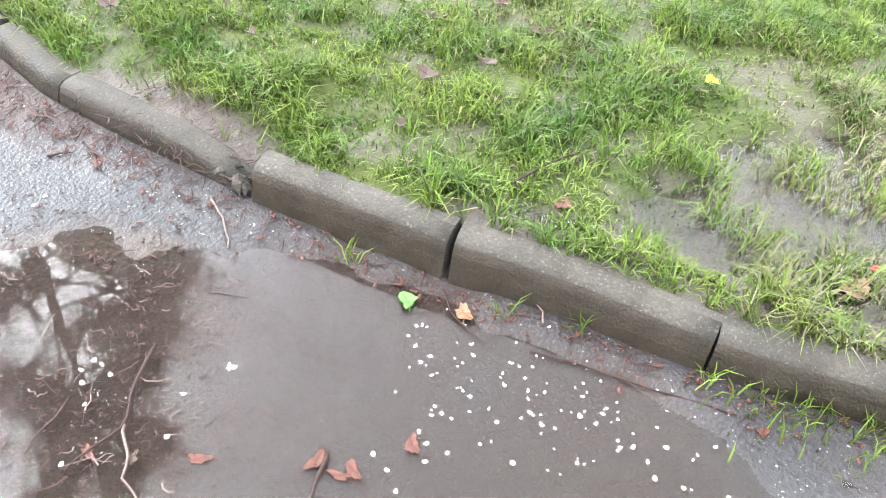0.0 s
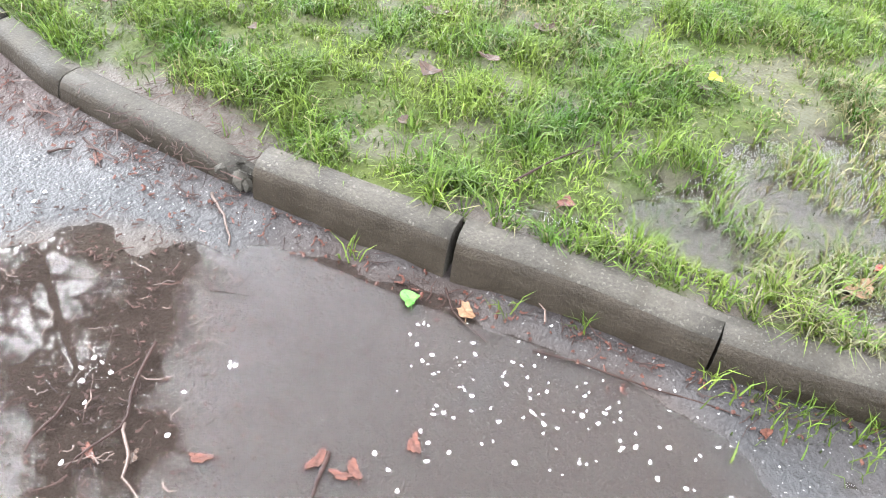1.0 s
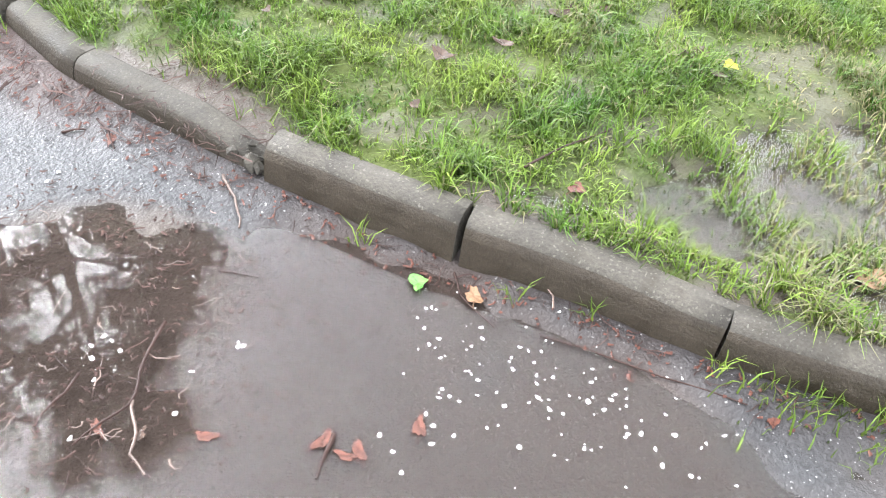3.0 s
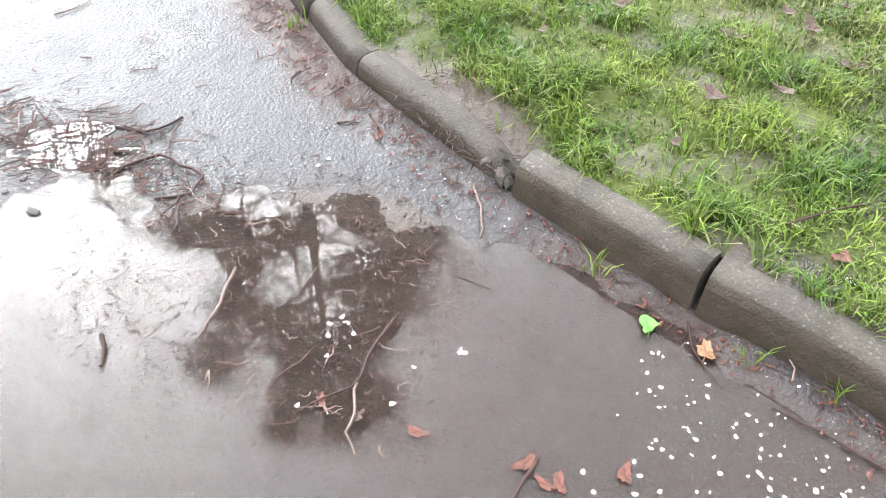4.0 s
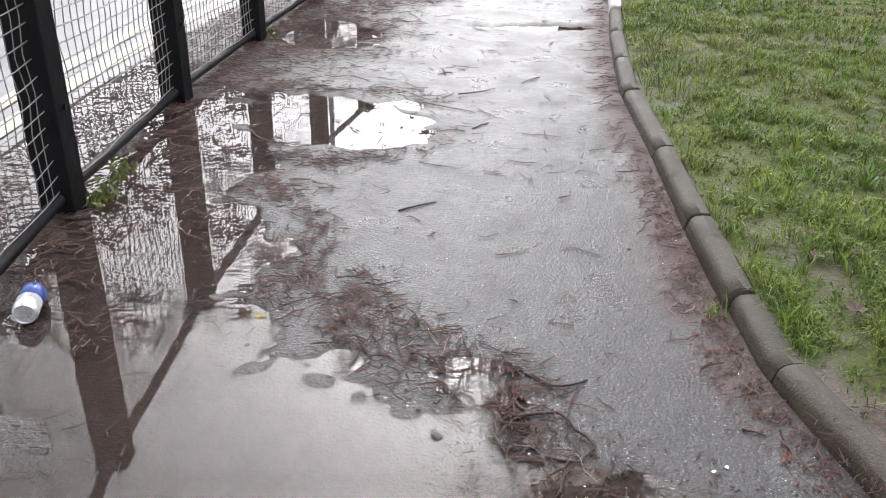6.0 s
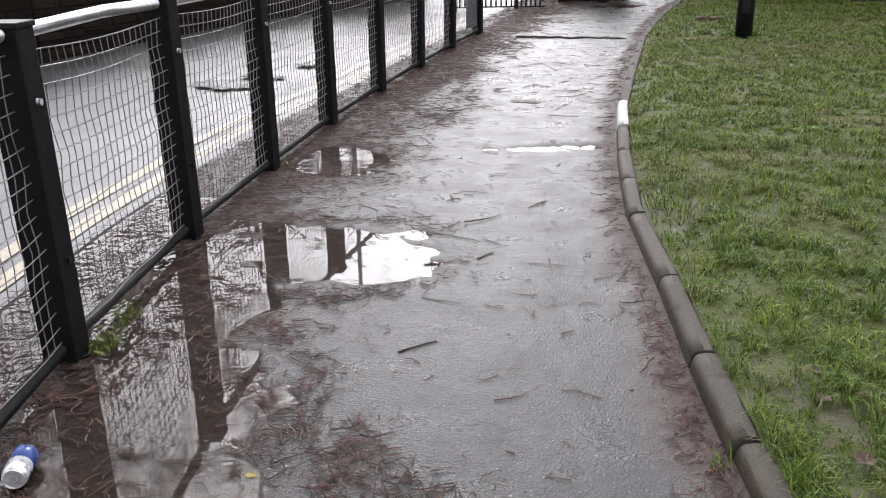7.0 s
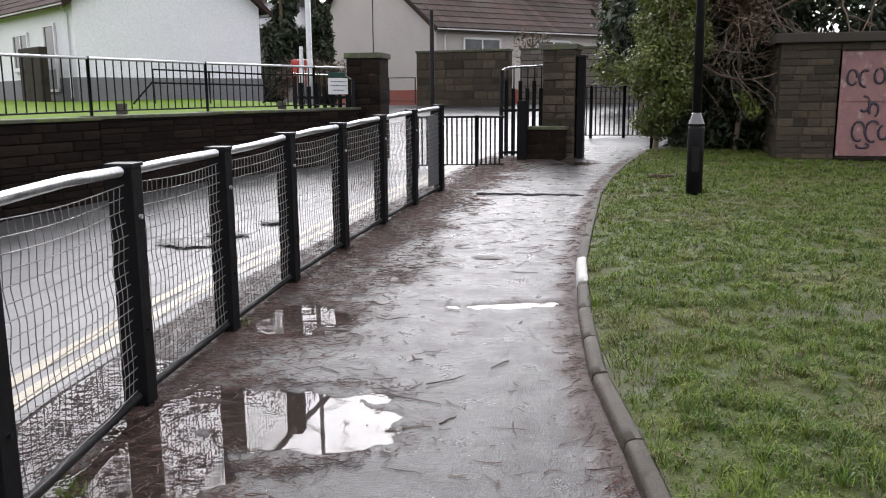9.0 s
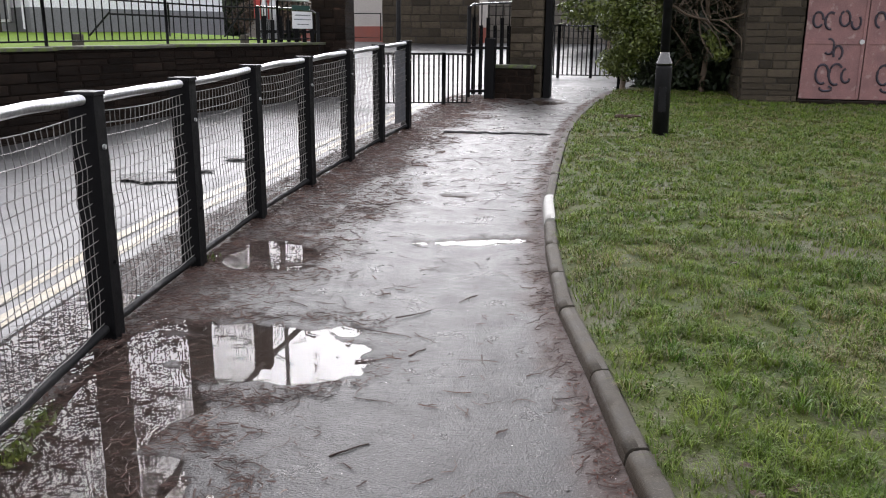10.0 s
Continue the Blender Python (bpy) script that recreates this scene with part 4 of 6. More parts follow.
far = thing("house", "distant pale house with slate roof and chimneys", "house")
part("wall", quad_prism(bmesh.new(), [(-38, 66), (-24, 68), (-25, 75), (-39, 73)], 0.7, 7.28), "stone_pale", far)
roof = part("roof", quad_roof(Vector((-39, 69.4, 0)), Vector((-24, 71.6, 0)), Vector((0.14, -0.99, 0)), 4.2, 9.7, 0.6), "slate", far)
for x in (-35.5, -31, -28.5):
    part("chimney", boxed(x - 0.5, x + 0.5, 69.7, 70.7, 8.8, 10.7, 0.03), "mortar", far)
d = Vector((14, 2, 0)).normalized()
for x in (2.5, 6.0, 10.5):
    opening(far, Vector((-38, 66, 0)) + d * x, d, Vector((0.14, -0.99, 0)), 1.7, 5.3, 6.6, "window", 1)

# boundary walls across the road
stone_wall("boundary_wall", (-9.08, 31.0), (-5.45, 30.6), 1.0, 2.98, 0.4, 0.26, 0.55, "stone", "dark weathered stone boundary wall in front of the bungalow", cap=0.08, seed=61)
stone_wall("boundary_wall", (-5.4, 32.6), (3.3, 32.3), 1.0, 3.1, 0.4, 0.26, 0.6, "stone_pale", "weathered grey-brown stone boundary wall along the road", cap=0.08, seed=62)
railing("railing", "thin black handrail in front of the red plinth", [(-11.68, 32.0, 1.16), (-9.28, 31.2, 1.14)], 0.95, 1.2, post_every=1.2)

# ---------------------------------------------------------------- hut
hut = thing("hut", "small stone hut with a pink graffitied metal door", "hut")
HX0, HX1, HY = 1.96, 6.1, 15.63
stone_wall("front", (HX0, HY + 0.12), (2.9, HY + 0.12), 0.02, 2.22, 0.24, 0.12, 0.33, "stone", "", hut, None, seed=71)
stone_wall("front", (4.9, HY + 0.12), (HX1, HY + 0.12), 0.02, 2.22, 0.24, 0.15, 0.32, "stone", "", hut, None, seed=72)
stone_wall("lintel", (2.9, HY + 0.12), (4.9, HY + 0.12), 2.08, 2.22, 0.24, 0.16, 0.6, "stone", "", hut, None, seed=73, drop=0.0)
stone_wall("side", (HX0 + 0.12, HY + 0.26), (HX0 + 0.12, HY + 3.0), 0.02, 2.22, 0.24, 0.15, 0.32, "stone", "", hut, None, seed=74)
stone_wall("step", (2.9, HY + 0.12), (4.9, HY + 0.12), 0.05, 0.30, 0.24, 0.25, 0.7, "dark_stone", "", hut, None, seed=75)
part("back_wall", boxed(HX0, HX1, HY + 3.0, HY + 3.2, 0, 2.22), "mortar", hut)
part("end_wall", boxed(HX1 - 0.2, HX1, HY + 0.25, HY + 3.0, 0, 2.22), "mortar", hut)
part("roof_slab", boxed(HX0 - 0.10, HX1 + 0.1, HY - 0.10, HY + 3.3, 2.22, 2.38, 0.02), "mortar", hut, "dark flat concrete roof slab")
for k, (x0, x1) in enumerate(((2.93, 3.885), (3.9, 4.87))):
    leaf = part("door", boxed(x0, x1, HY + 0.03, HY + 0.07, 0.32, 2.10, 0.006), "pink", hut, "pink painted metal door leaf with dark graffiti")
    for px in (x0, x1 - 0.05):
        part("door_rim", boxed(px, px + 0.05, HY + 0.012, HY + 0.03, 0.34, 2.08, 0.004), "pink", leaf)
    part("brace", boxed(x0 + 0.05, x1 - 0.05, HY + 0.014, HY + 0.03, 1.24, 1.30, 0.004), "pink", leaf)
    # sprayed loops that cannot be read
    for j, (cx, cz, r) in enumerate(((0.18, 1.62, 0.10), (0.38, 1.60, 0.11), (0.60, 1.64, 0.10), (0.78, 1.58, 0.09), (0.40, 1.18, 0.10), (0.55, 1.08, 0.09), (0.34, 0.72, 0.13), (0.56, 0.72, 0.14), (0.72, 0.70, 0.09), (0.42, 0.48, 0.12))):
        rr = random.Random(j + 40 * k)
        zs = 0.35 if j == 9 else 1.25
        span = rr.uniform(3.6, 6.0)
        pts = [(x0 + cx + r * math.cos(q + j) * 0.8, HY + 0.024, cz + 0.02 + r * zs * math.sin(q + j)) for q in np.linspace(0, span, 14)]
        part("spray_mark", tube(bmesh.new(), pts, 0.021, 5), "graffiti", leaf)
lock = bmesh.new()
tube(lock, [(3.83, HY + 0.03, 1.28), (3.83, HY - 0.02, 1.28)], 0.04, 12)
part("padlock", lock, "zinc", hut)

# ---------------------------------------------------------------- posts and signs
def street_lamp(x, y):
    z = float(lawn_z(np.array(x), np.array(y)))
    lamp = thing("street_lamp", "tall black steel lamp column standing in the grass", "street lamp", (x, y, z))
    lamp.matrix_world = pose(x, y, z, 0, -0.6, 0) @ Matrix.Scale(0.90, 4)
    part("base", lathe(bmesh.new(), [(0.105, -0.1), (0.105, 0.86), (0.10, 0.90)], 20), "iron", lamp)
    part("collar", lathe(bmesh.new(), [(0.112, 0.90), (0.108, 0.925), (0.062, 1.04), (0.060, 1.06)], 20), "rail", lamp)
    part("shaft", lathe(bmesh.new(), [(0.060, 1.06), (0.052, 3.0), (0.042, 5.6)], 16), "iron", lamp)
    part("hatch", boxed(-0.045, 0.045, -0.112, -0.10, 0.30, 0.62, 0.004), "iron", lamp)
    part("head", boxed(-0.10, 0.10, -0.55, 0.05, 5.58, 5.70, 0.03), "zinc", lamp)


street_lamp(0.465, 10.4)
pole = thing("sign_pole", "slim black steel pole beside the gate", "pole", (-4.6, 16.95, 0.24))
part("shaft", lathe(bmesh.new(), [(0.05, -0.1), (0.05, 0.5), (0.045, 2.85), (0.02, 2.87)], 12), "iron", pole)
for x, y, top, r in ((-8.90, 20.0, 2.35, 0.06), (-8.72, 20.1, 9.0, 0.075)):
    pole = thing("lamp_column", "grey galvanised steel column behind the railing", "pole", (x, y, 1.24), group="grey columns")
    part("shaft", lathe(bmesh.new(), [(r * 1.3, -0.1), (r * 1.3, 0.8), (r, 0.85), (r * 0.7, top - 0.95)], 12), "zinc", pole)
bin_ = thing("post_box", "red metal box on a short pedestal", "post box", (-9.05, 20.38, 1.25))
part("body", boxed(-0.24, 0.24, -0.18, 0.18, 0.42, 1.08, 0.05), "red", bin_)
part("pedestal", boxed(-0.18, 0.18, -0.14, 0.14, -0.05, 0.42, 0.02), "ink", bin_)
sign = thing("notice_sign", "white notice sign under a small green plate on the railing", "sign", (-5.52, 13.98, 0.20), 72)
part("board", boxed(-0.26, 0.26, -0.05, -0.035, 1.22, 1.50, 0.004), "sign", sign)
part("plate", boxed(-0.26, 0.20, -0.05, -0.035, 1.52, 1.60, 0.004), "sign_green", sign)
for j, (z, w0, w1) in enumerate(((1.44, -0.20, 0.20), (1.37, -0.22, 0.22), (1.29, -0.14, 0.16))):
    x = w0
    rr = random.Random(j)
    while x < w1:
        w = rr.uniform(0.03, 0.08)
        part("text_bar", boxed(x, min(w1, x + w), -0.054, -0.05, z - 0.008, z + 0.008), "ink", sign)
        x += w + 0.015
frame_ob = thing("handrail", "bent black garden handrail on the lawn", "handrail")
for pts in ([(-11.2, 17.0, 1.25), (-11.2, 17.0, 2.02), (-8.7, 17.4, 1.89), (-7.9, 17.5, 1.87), (-7.9, 17.5, 1.25)], [(-9.9, 17.2, 1.25), (-9.9, 17.2, 1.97)], [(-11.2, 17.0, 1.72), (-7.9, 17.5, 1.62)], [(-8.2, 17.4, 1.87), (-8.6, 17.2, 1.25)], [(-11.2, 17, 1.77), (-11.7, 16.9, 1.25)]):
    part("rail", tube(bmesh.new(), pts, 0.022, 6), "iron", frame_ob)
for x, y in ((-7.05, 7.35), (-6.95, 9.9), (-6.2, 13.2)):
    p = thing("marker_post", "short pale concrete marker post behind the railing", "marker post", (x, y, 1.11), group="marker posts")
    part("shaft", boxed(-0.06, 0.06, -0.05, 0.05, -0.05, 0.2, 0.015), "kerb", p)


# ---------------------------------------------------------------- plants
def leaves(name, centres, radii, count, size, material, parent, seed, squash=1.0, shell=0.5):
    """Many small pointed leaves in uneven clumps."""
    r = np.random.RandomState(seed)
    centres, radii = np.asarray(centres, float), np.asarray(radii, float)
    w = radii ** 2
    pick = r.choice(len(centres), count, p=w / w.sum())
    d = r.normal(size=(count, 3))
    d /= np.linalg.norm(d, axis=1)[:, None]
    rad = radii[pick] * (shell + (1 - shell) * r.rand(count) ** 0.6) * (0.75 + 0.5 * r.rand(count))
    p = centres[pick] + d * rad[:, None] * np.array([1, 1, squash])
    n = d + r.normal(size=(count, 3)) * 0.7 + np.array([0, 0, 0.4])
    n /= np.linalg.norm(n, axis=1)[:, None]
    u = np.cross(n, r.normal(size=(count, 3)))
    u /= np.linalg.norm(u, axis=1)[:, None]
    v = np.cross(n, u)
    s = (size * (0.5 + r.rand(count)))[:, None]
    verts = np.stack([p - u * s, p + v * s * 0.38 + n * s * 0.12, p + u * s, p - v * s * 0.38 + n * s * 0.12], 1).reshape(-1, 3)
    i = np.arange(count)[:, None] * 4
    faces = np.concatenate([i + np.array([[0, 1, 2]]), i + np.array([[0, 2, 3]])])
    return raw(name, verts, faces, material, parent)


def twigs(bm, start, heading, length, radius, rr, depth=2, droop=0.0, sides=5):
    """A crooked branch with side shoots."""
    p, h = Vector(start), Vector(heading).normalized()
    pts = [p.copy()]
    n = 6
    for k in range(n):
        h = (h + Vector((rr.gauss(0, 0.22), rr.gauss(0, 0.22), rr.gauss(0, 0.16) - droop))).normalized()
        p = p + h * (length / n)
        pts.append(p.copy())
        if depth and k > 0 and rr.random() < 0.75:
            twigs(bm, p, h + Vector((rr.gauss(0, 0.8), rr.gauss(0, 0.8), rr.gauss(0, 0.6))), length * rr.uniform(0.35, 0.65), radius * 0.5, rr, depth - 1, droop, 4)
    tube(bm, pts, radius, sides, 0.45)


def tree(name, label, base, height, spread_r, leaf_count, leaf_size, material, seed, crown_low=0.35, clumps=16):
    t = thing(name, label, "tree", base)
    rr = random.Random(seed)
    bm = bmesh.new()
    tube(bm, [(0, 0, -0.1), (0.05, 0.02, height * 0.3), (0.0, 0.08, height * 0.65), (0.05, 0, height * 0.95)], 0.05 * height ** 0.8 * 0.6, 9, 0.25)
    for k in range(9):
        a = rr.uniform(0, 6.28)
        twigs(bm, (0, 0, height * rr.uniform(0.25, 0.8)), (math.cos(a), math.sin(a), rr.uniform(0.2, 0.7)), spread_r * rr.uniform(0.7, 1.1), 0.035, rr, 1)
    part("trunk", bm, "branch", t)
    cs, rs = [], []
    for k in range(clumps):
        a, f = rr.uniform(0, 6.28), rr.random()
        z = height * (crown_low + (1 - crown_low) * f)
        r = spread_r * (1 - 0.6 * abs(f - 0.35)) * rr.uniform(0.3, 0.85)
        cs.append((r * math.cos(a), r * math.sin(a), z))
        rs.append(spread_r * rr.uniform(0.28, 0.5))
    leaves("crown", cs, rs, leaf_count, leaf_size, material, t, seed)
    return t


def cypress(label, base, height, r, seed):
    t = thing("cypress", label, "tree", base, group="cypresses")
    part("trunk", tube(bmesh.new(), [(0, 0, -0.1), (0, 0, height * 0.8)], 0.12, 8, 0.4), "branch", t)
    rr = random.Random(seed)
    cs, rs = [], []
    for k in range(26):
        f = k / 25
        a = rr.uniform(0, 6.28)
        w = r * (1 - f ** 2.2) * 0.6
        cs.append((w * math.cos(a), w * math.sin(a), height * f * 0.97 + 0.2))
        rs.append(r * (0.6 - 0.4 * f))
    leaves("crown", cs, rs, 16000, 0.11, "dark_foliage", t, seed, 1.6, 0.2)


cypress("tall dark green cypress between the bungalows", (-14.68, 31.0, 1.45), 6.6, 0.85, 81)
cypress("dark green cypress beside a taller one", (-13.68, 32.0, 1.45), 5.2, 0.8, 82)
hedge = thing("hedge", "low brown winter hedge by the bungalow", "hedge", (-12.65, 30.0, 1.42))
leaves("crown", [(x * 0.5, 0.1 * x, 0.5 + 0.4 * (k % 2)) for k, x in enumerate(range(-3, 4))], [0.55] * 7, 5000, 0.05, "brown_foliage", hedge, 83)
part("stem", tube(bmesh.new(), [(0, 0, -0.1), (0, 0, 0.8)], 0.04, 6), "branch", hedge)

# the bush by the path: leafy on one side, a tangle of bare stems over a dark hollow on the other
bush = thing("bush", "overgrown evergreen bush with a tangle of bare stems", "bush", (0.5, 16.7, 0.2))
rr = random.Random(91)
cs, rs = [], []
for k in range(30):
    f = rr.random()
    cs.append((rr.uniform(-1.0, -0.05) + 0.25 * f, rr.uniform(-0.6, 0.5), 0.35 + 3.6 * f))
    rs.append(rr.uniform(0.22, 0.42))
leaves("foliage", cs, rs, 40000, 0.04, "foliage", bush, 92)
cs, rs = [], []
for k in range(34):
    f = rr.random()
    cs.append((rr.uniform(-0.5, 1.7), rr.uniform(0.5, 1.5), 0.3 + 3.6 * f))
    rs.append(rr.uniform(0.35, 0.6))
# darker leaf colour packed behind the stems stands in for the hollow's shade
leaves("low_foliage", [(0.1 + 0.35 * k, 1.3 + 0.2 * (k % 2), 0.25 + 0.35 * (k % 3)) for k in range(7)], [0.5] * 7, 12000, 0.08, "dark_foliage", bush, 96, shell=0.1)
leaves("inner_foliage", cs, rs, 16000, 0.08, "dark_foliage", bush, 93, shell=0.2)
cs, rs = [], []
for k in range(20):
    cs.append((rr.uniform(0.0, 1.4), rr.uniform(-0.5, 0.4), rr.uniform(2.3, 4.0)))
    rs.append(rr.uniform(0.2, 0.4))
leaves("dead_foliage", cs, rs, 12000, 0.04, "brown_foliage", bush, 94, shell=0.1)
leaves("low_sprig", [(1.05, -0.5, 1.0), (1.15, -0.55, 0.85), (0.95, -0.45, 1.15)], [0.16, 0.14, 0.12], 500, 0.05, "foliage", bush, 95, shell=0.2)
for k in range(30):
    bm = bmesh.new()
    s = (rr.uniform(-0.2, 1.5), rr.uniform(-0.3, 0.4), rr.uniform(1.6, 3.6))
    twigs(bm, s, (rr.uniform(-0.6, 0.9), rr.uniform(-0.9, 0.1), rr.uniform(-0.8, 0.3)), rr.uniform(0.8, 1.5), rr.uniform(0.010, 0.018), rr, 2, 0.07)
    part("stem", bm, "branch", bush)
bm = bmesh.new()
twigs(bm, (0.15, -0.2, 1.75), (1.0, -0.25, -0.75), 1.3, 0.028, rr, 1)
part("stem", bm, "branch", bush)
for x in (-0.6, 0.1, 0.9):
    part("trunk", tube(bmesh.new(), [(x, 0.5, -0.15), (x + 0.1, 0.5, 1.2), (x + rr.uniform(-0.3, 0.3), 0.4, 2.8)], 0.06, 8, 0.5), "branch", bush)

tree("tree", "dark evergreen tree spreading over the hut", (4.5, 20.6, 0.25), 6.5, 2.6, 24000, 0.10, "dark_foliage", 101, 0.25, 22)
tree("tree", "dark evergreen tree behind the bush", (1.3, 20.1, 0.25), 6.0, 2.2, 20000, 0.10, "dark_foliage", 102, 0.2, 20)
tree("tree", "shrubby green tree behind the gate pier", (-0.7, 29.0, 0.95), 4.0, 1.6, 9000, 0.09, "foliage", 103, 0.3, 12)
tree("shrub", "bare winter shrub in front of the bungalow", (-5.1, 33.2, 1.1), 2.9, 0.9, 900, 0.05, "brown_foliage", 104, 0.4, 8)
for k in range(5):
    bm = bmesh.new()
    twigs(bm, (2.2 + 0.7 * k, 18.3, 3.4), (rr.uniform(-0.8, 0.4), -0.8, 0.0), 2.0, 0.025, rr, 2, 0.10)
    br = part("branch", bm, "branch", None)
    br.parent = bush
    br.matrix_basis = Matrix.Translation((-0.6, -16.6, -0.18))


def tall_tree(label, base, height, reach, low, seed):
    """A tall old tree: forked limbs and a broad ragged crown, seen only as a reflection in the pools."""
    t = thing("tree", label, "tree", base)
    rr2 = random.Random(seed)
    bm = bmesh.new()
    tube(bm, [(0, 0, -0.2), (0.1, 0.1, height * 0.25), (-0.2, 0.1, height * 0.55), (0.1, 0, height * 0.92)], 0.38, 12, 0.15)
    part("trunk", bm, "branch", t)
    cs, rs = [], []
    for k in range(46):
        f = k / 45
        z = height * (low + (1.0 - low) * f)
        w = reach * min(1.0, 0.55 + 1.6 * f) * (1.0 if f < 0.55 else 1.0 - 0.75 * ((f - 0.55) / 0.45) ** 1.5)
        a = k * 2.4 + rr2.uniform(-0.5, 0.5)
        q = w * rr2.uniform(0.35, 0.95)
        tip = Vector((q * math.cos(a), q * math.sin(a), z))
        bm = bmesh.new()
        twigs(bm, (0, 0, z - q * 0.55), (tip.x, tip.y, q * 0.55), q * 1.25, 0.07, rr2, 2, 0.0, 5)
        part("limb", bm, "branch", t)
        cs.append(tuple(tip))
        rs.append(rr2.uniform(0.7, 1.35))
    leaves("crown", cs, rs, 34000, 0.12, "dark_foliage", t, seed, 0.9, 0.1)
    return t


tall_tree("tall dark ivy-clad tree standing behind the hut", (1.0, 19.6, 0.3), 26.0, 4.9, 0.22, 131)
tree("tree", "bare winter tree far beyond the bungalows", (-22, 60, 1.9), 10, 3.0, 500, 0.10, "brown_foliage", 105, 0.5, 10)


# ---------------------------------------------------------------- grass
def blades(name, x, y, z, height, width, lean, material, seed, label="", parent=None, turn=None):
    r = np.random.RandomState(seed)
    n = len(x)
    a = r.rand(n) * 2 * math.pi if turn is None else turn + r.normal(size=n) * 0.5
    dirx, diry = np.cos(a), np.sin(a)
    b = a + math.pi / 2 + r.normal(size=n) * 0.5
    wx, wy = np.cos(b) * width / 2, np.sin(b) * width / 2
    base = np.stack([x, y, z - 0.004], -1)
    l1, l2 = lean * 0.35, lean
    mid = base + np.stack([dirx * l1 * height, diry * l1 * height, height * 0.6], -1)
    tip = base + np.stack([dirx * l2 * height, diry * l2 * height, height * np.sqrt(np.clip(1 - (l2 * 0.75) ** 2, 0.08, 1))], -1)
    side = np.stack([wx, wy, np.zeros(n)], -1)
    verts = np.stack([base - side, base + side, mid + side * 0.8, mid - side * 0.8, tip], 1).reshape(-1, 3)
    i = np.arange(n)[:, None] * 5
    faces = np.concatenate([i + np.array([[0, 1, 2]]), i + np.array([[0, 2, 3]]), i + np.array([[3, 2, 4]])])
    ob = raw(name, verts, faces, material, parent)
    return tagged(ob, label, "grass", kind="stuff")


def sow(y0, y1, reach, per_m2, seed):
    """Places for grass tufts behind the kerb, thinned on mud and in the bog."""
    r = np.random.RandomState(seed)
    tufts = int((y1 - y0) * reach * per_m2 / 12)
    ty = r.uniform(y0, y1, tufts)
    tx = along(KERB, ty) + 0.09 + r.rand(tufts) * reach
    n = tufts * 12
    turn = r.rand(n) * 2 * math.pi
    far = np.abs(r.normal(size=n)) * 0.011 * (1 + 0.12 * max(0, y0))
    x, y = np.repeat(tx, 12) + np.cos(turn) * far, np.repeat(ty, 12) + np.sin(turn) * far
    clump = step(0.40, 0.60, fbm(x, y, 0.13, 73))
    dens = 0.16 + 1.15 * (1 - worn(x, y)) * (0.45 + 0.55 * np.maximum(clump, 0.7 * step(2.4, 3.6, y))) * (0.6 + 0.4 * step(0.3, 0.6, fbm(x, y, 0.5, 77)))
    near_kerb = step(0.0, 0.10, x - along(KERB, y) - 0.10)
    dens *= (1 - (0.97 - 0.5 * step(2.2, 3.2, y)) * bare(x, y)) * (1 - 0.68 * step(-0.05, 0.3, bog(x, y))) * (0.55 + 0.45 * near_kerb)
    edge = ellipse(x, y, 1.36, 0.37, 0.33, 0.10, -50)
    dens = np.maximum(dens, 0.8 * step(0, 0.3, edge))
    strip = (y < 0.9) & (x - along(KERB, y) < 0.17 + 0.08 * fbm(x, y, 0.1, 33))
    dens = np.where(strip, np.maximum(dens, 0.75), dens)
    keep = r.rand(n) < dens
    keep &= ~((y > 15.5) & (x > 1.9)) & ~((np.hypot(x - 0.465, y - 10.4)) < 0.11)
    return x[keep], y[keep], turn[keep], r


for name, y0, y1, reach, per, size, wide, seed in (("grass", -0.3, 2.6, 2.2, 24000, 0.043, 0.0034, 201), ("grass", 2.6, 5.5, 3.2, 11000, 0.042, 0.0045, 202), ("grass", 5.5, 10, 4.5, 5600, 0.036, 0.007, 203), ("grass", 10, 17, 6.0, 3000, 0.038, 0.011, 204)):
    x, y, turn, r = sow(y0, y1, reach, per, seed)
    n = len(x)
    tuft = 0.45 + 1.15 * step(0.3, 0.7, fbm(x, y, 0.13, 73))
    h = size * tuft * (0.5 + 0.8 * r.rand(n)) * (1 + 0.15 * step(0.0, 0.3, bog(x, y)))
    dry = r.rand(n) < 0.08 + 0.08 * step(2.5, 4, y) + 0.45 * step(0.5, 0.7, fbm(x, y, 0.5, 90))
    z = lawn_z(x, y)
    lean = np.clip(0.5 + 0.75 * r.rand(n) + 0.2 * r.normal(size=n), 0.05, 1.25)
    wd = wide * (0.7 + 0.6 * r.rand(n))
    blades("grass", x[~dry], y[~dry], z[~dry], h[~dry], wd[~dry], lean[~dry], "grass", seed + 10, "short wet green grass growing through mud", None, turn[~dry])
    blades("dry_grass", x[dry], y[dry], z[dry], h[dry] * 0.9, wd[dry], np.clip(lean[dry] * 1.2, 0, 1.15), "dry_grass", seed + 20, "yellowed dry grass blades among the green", None, turn[dry])

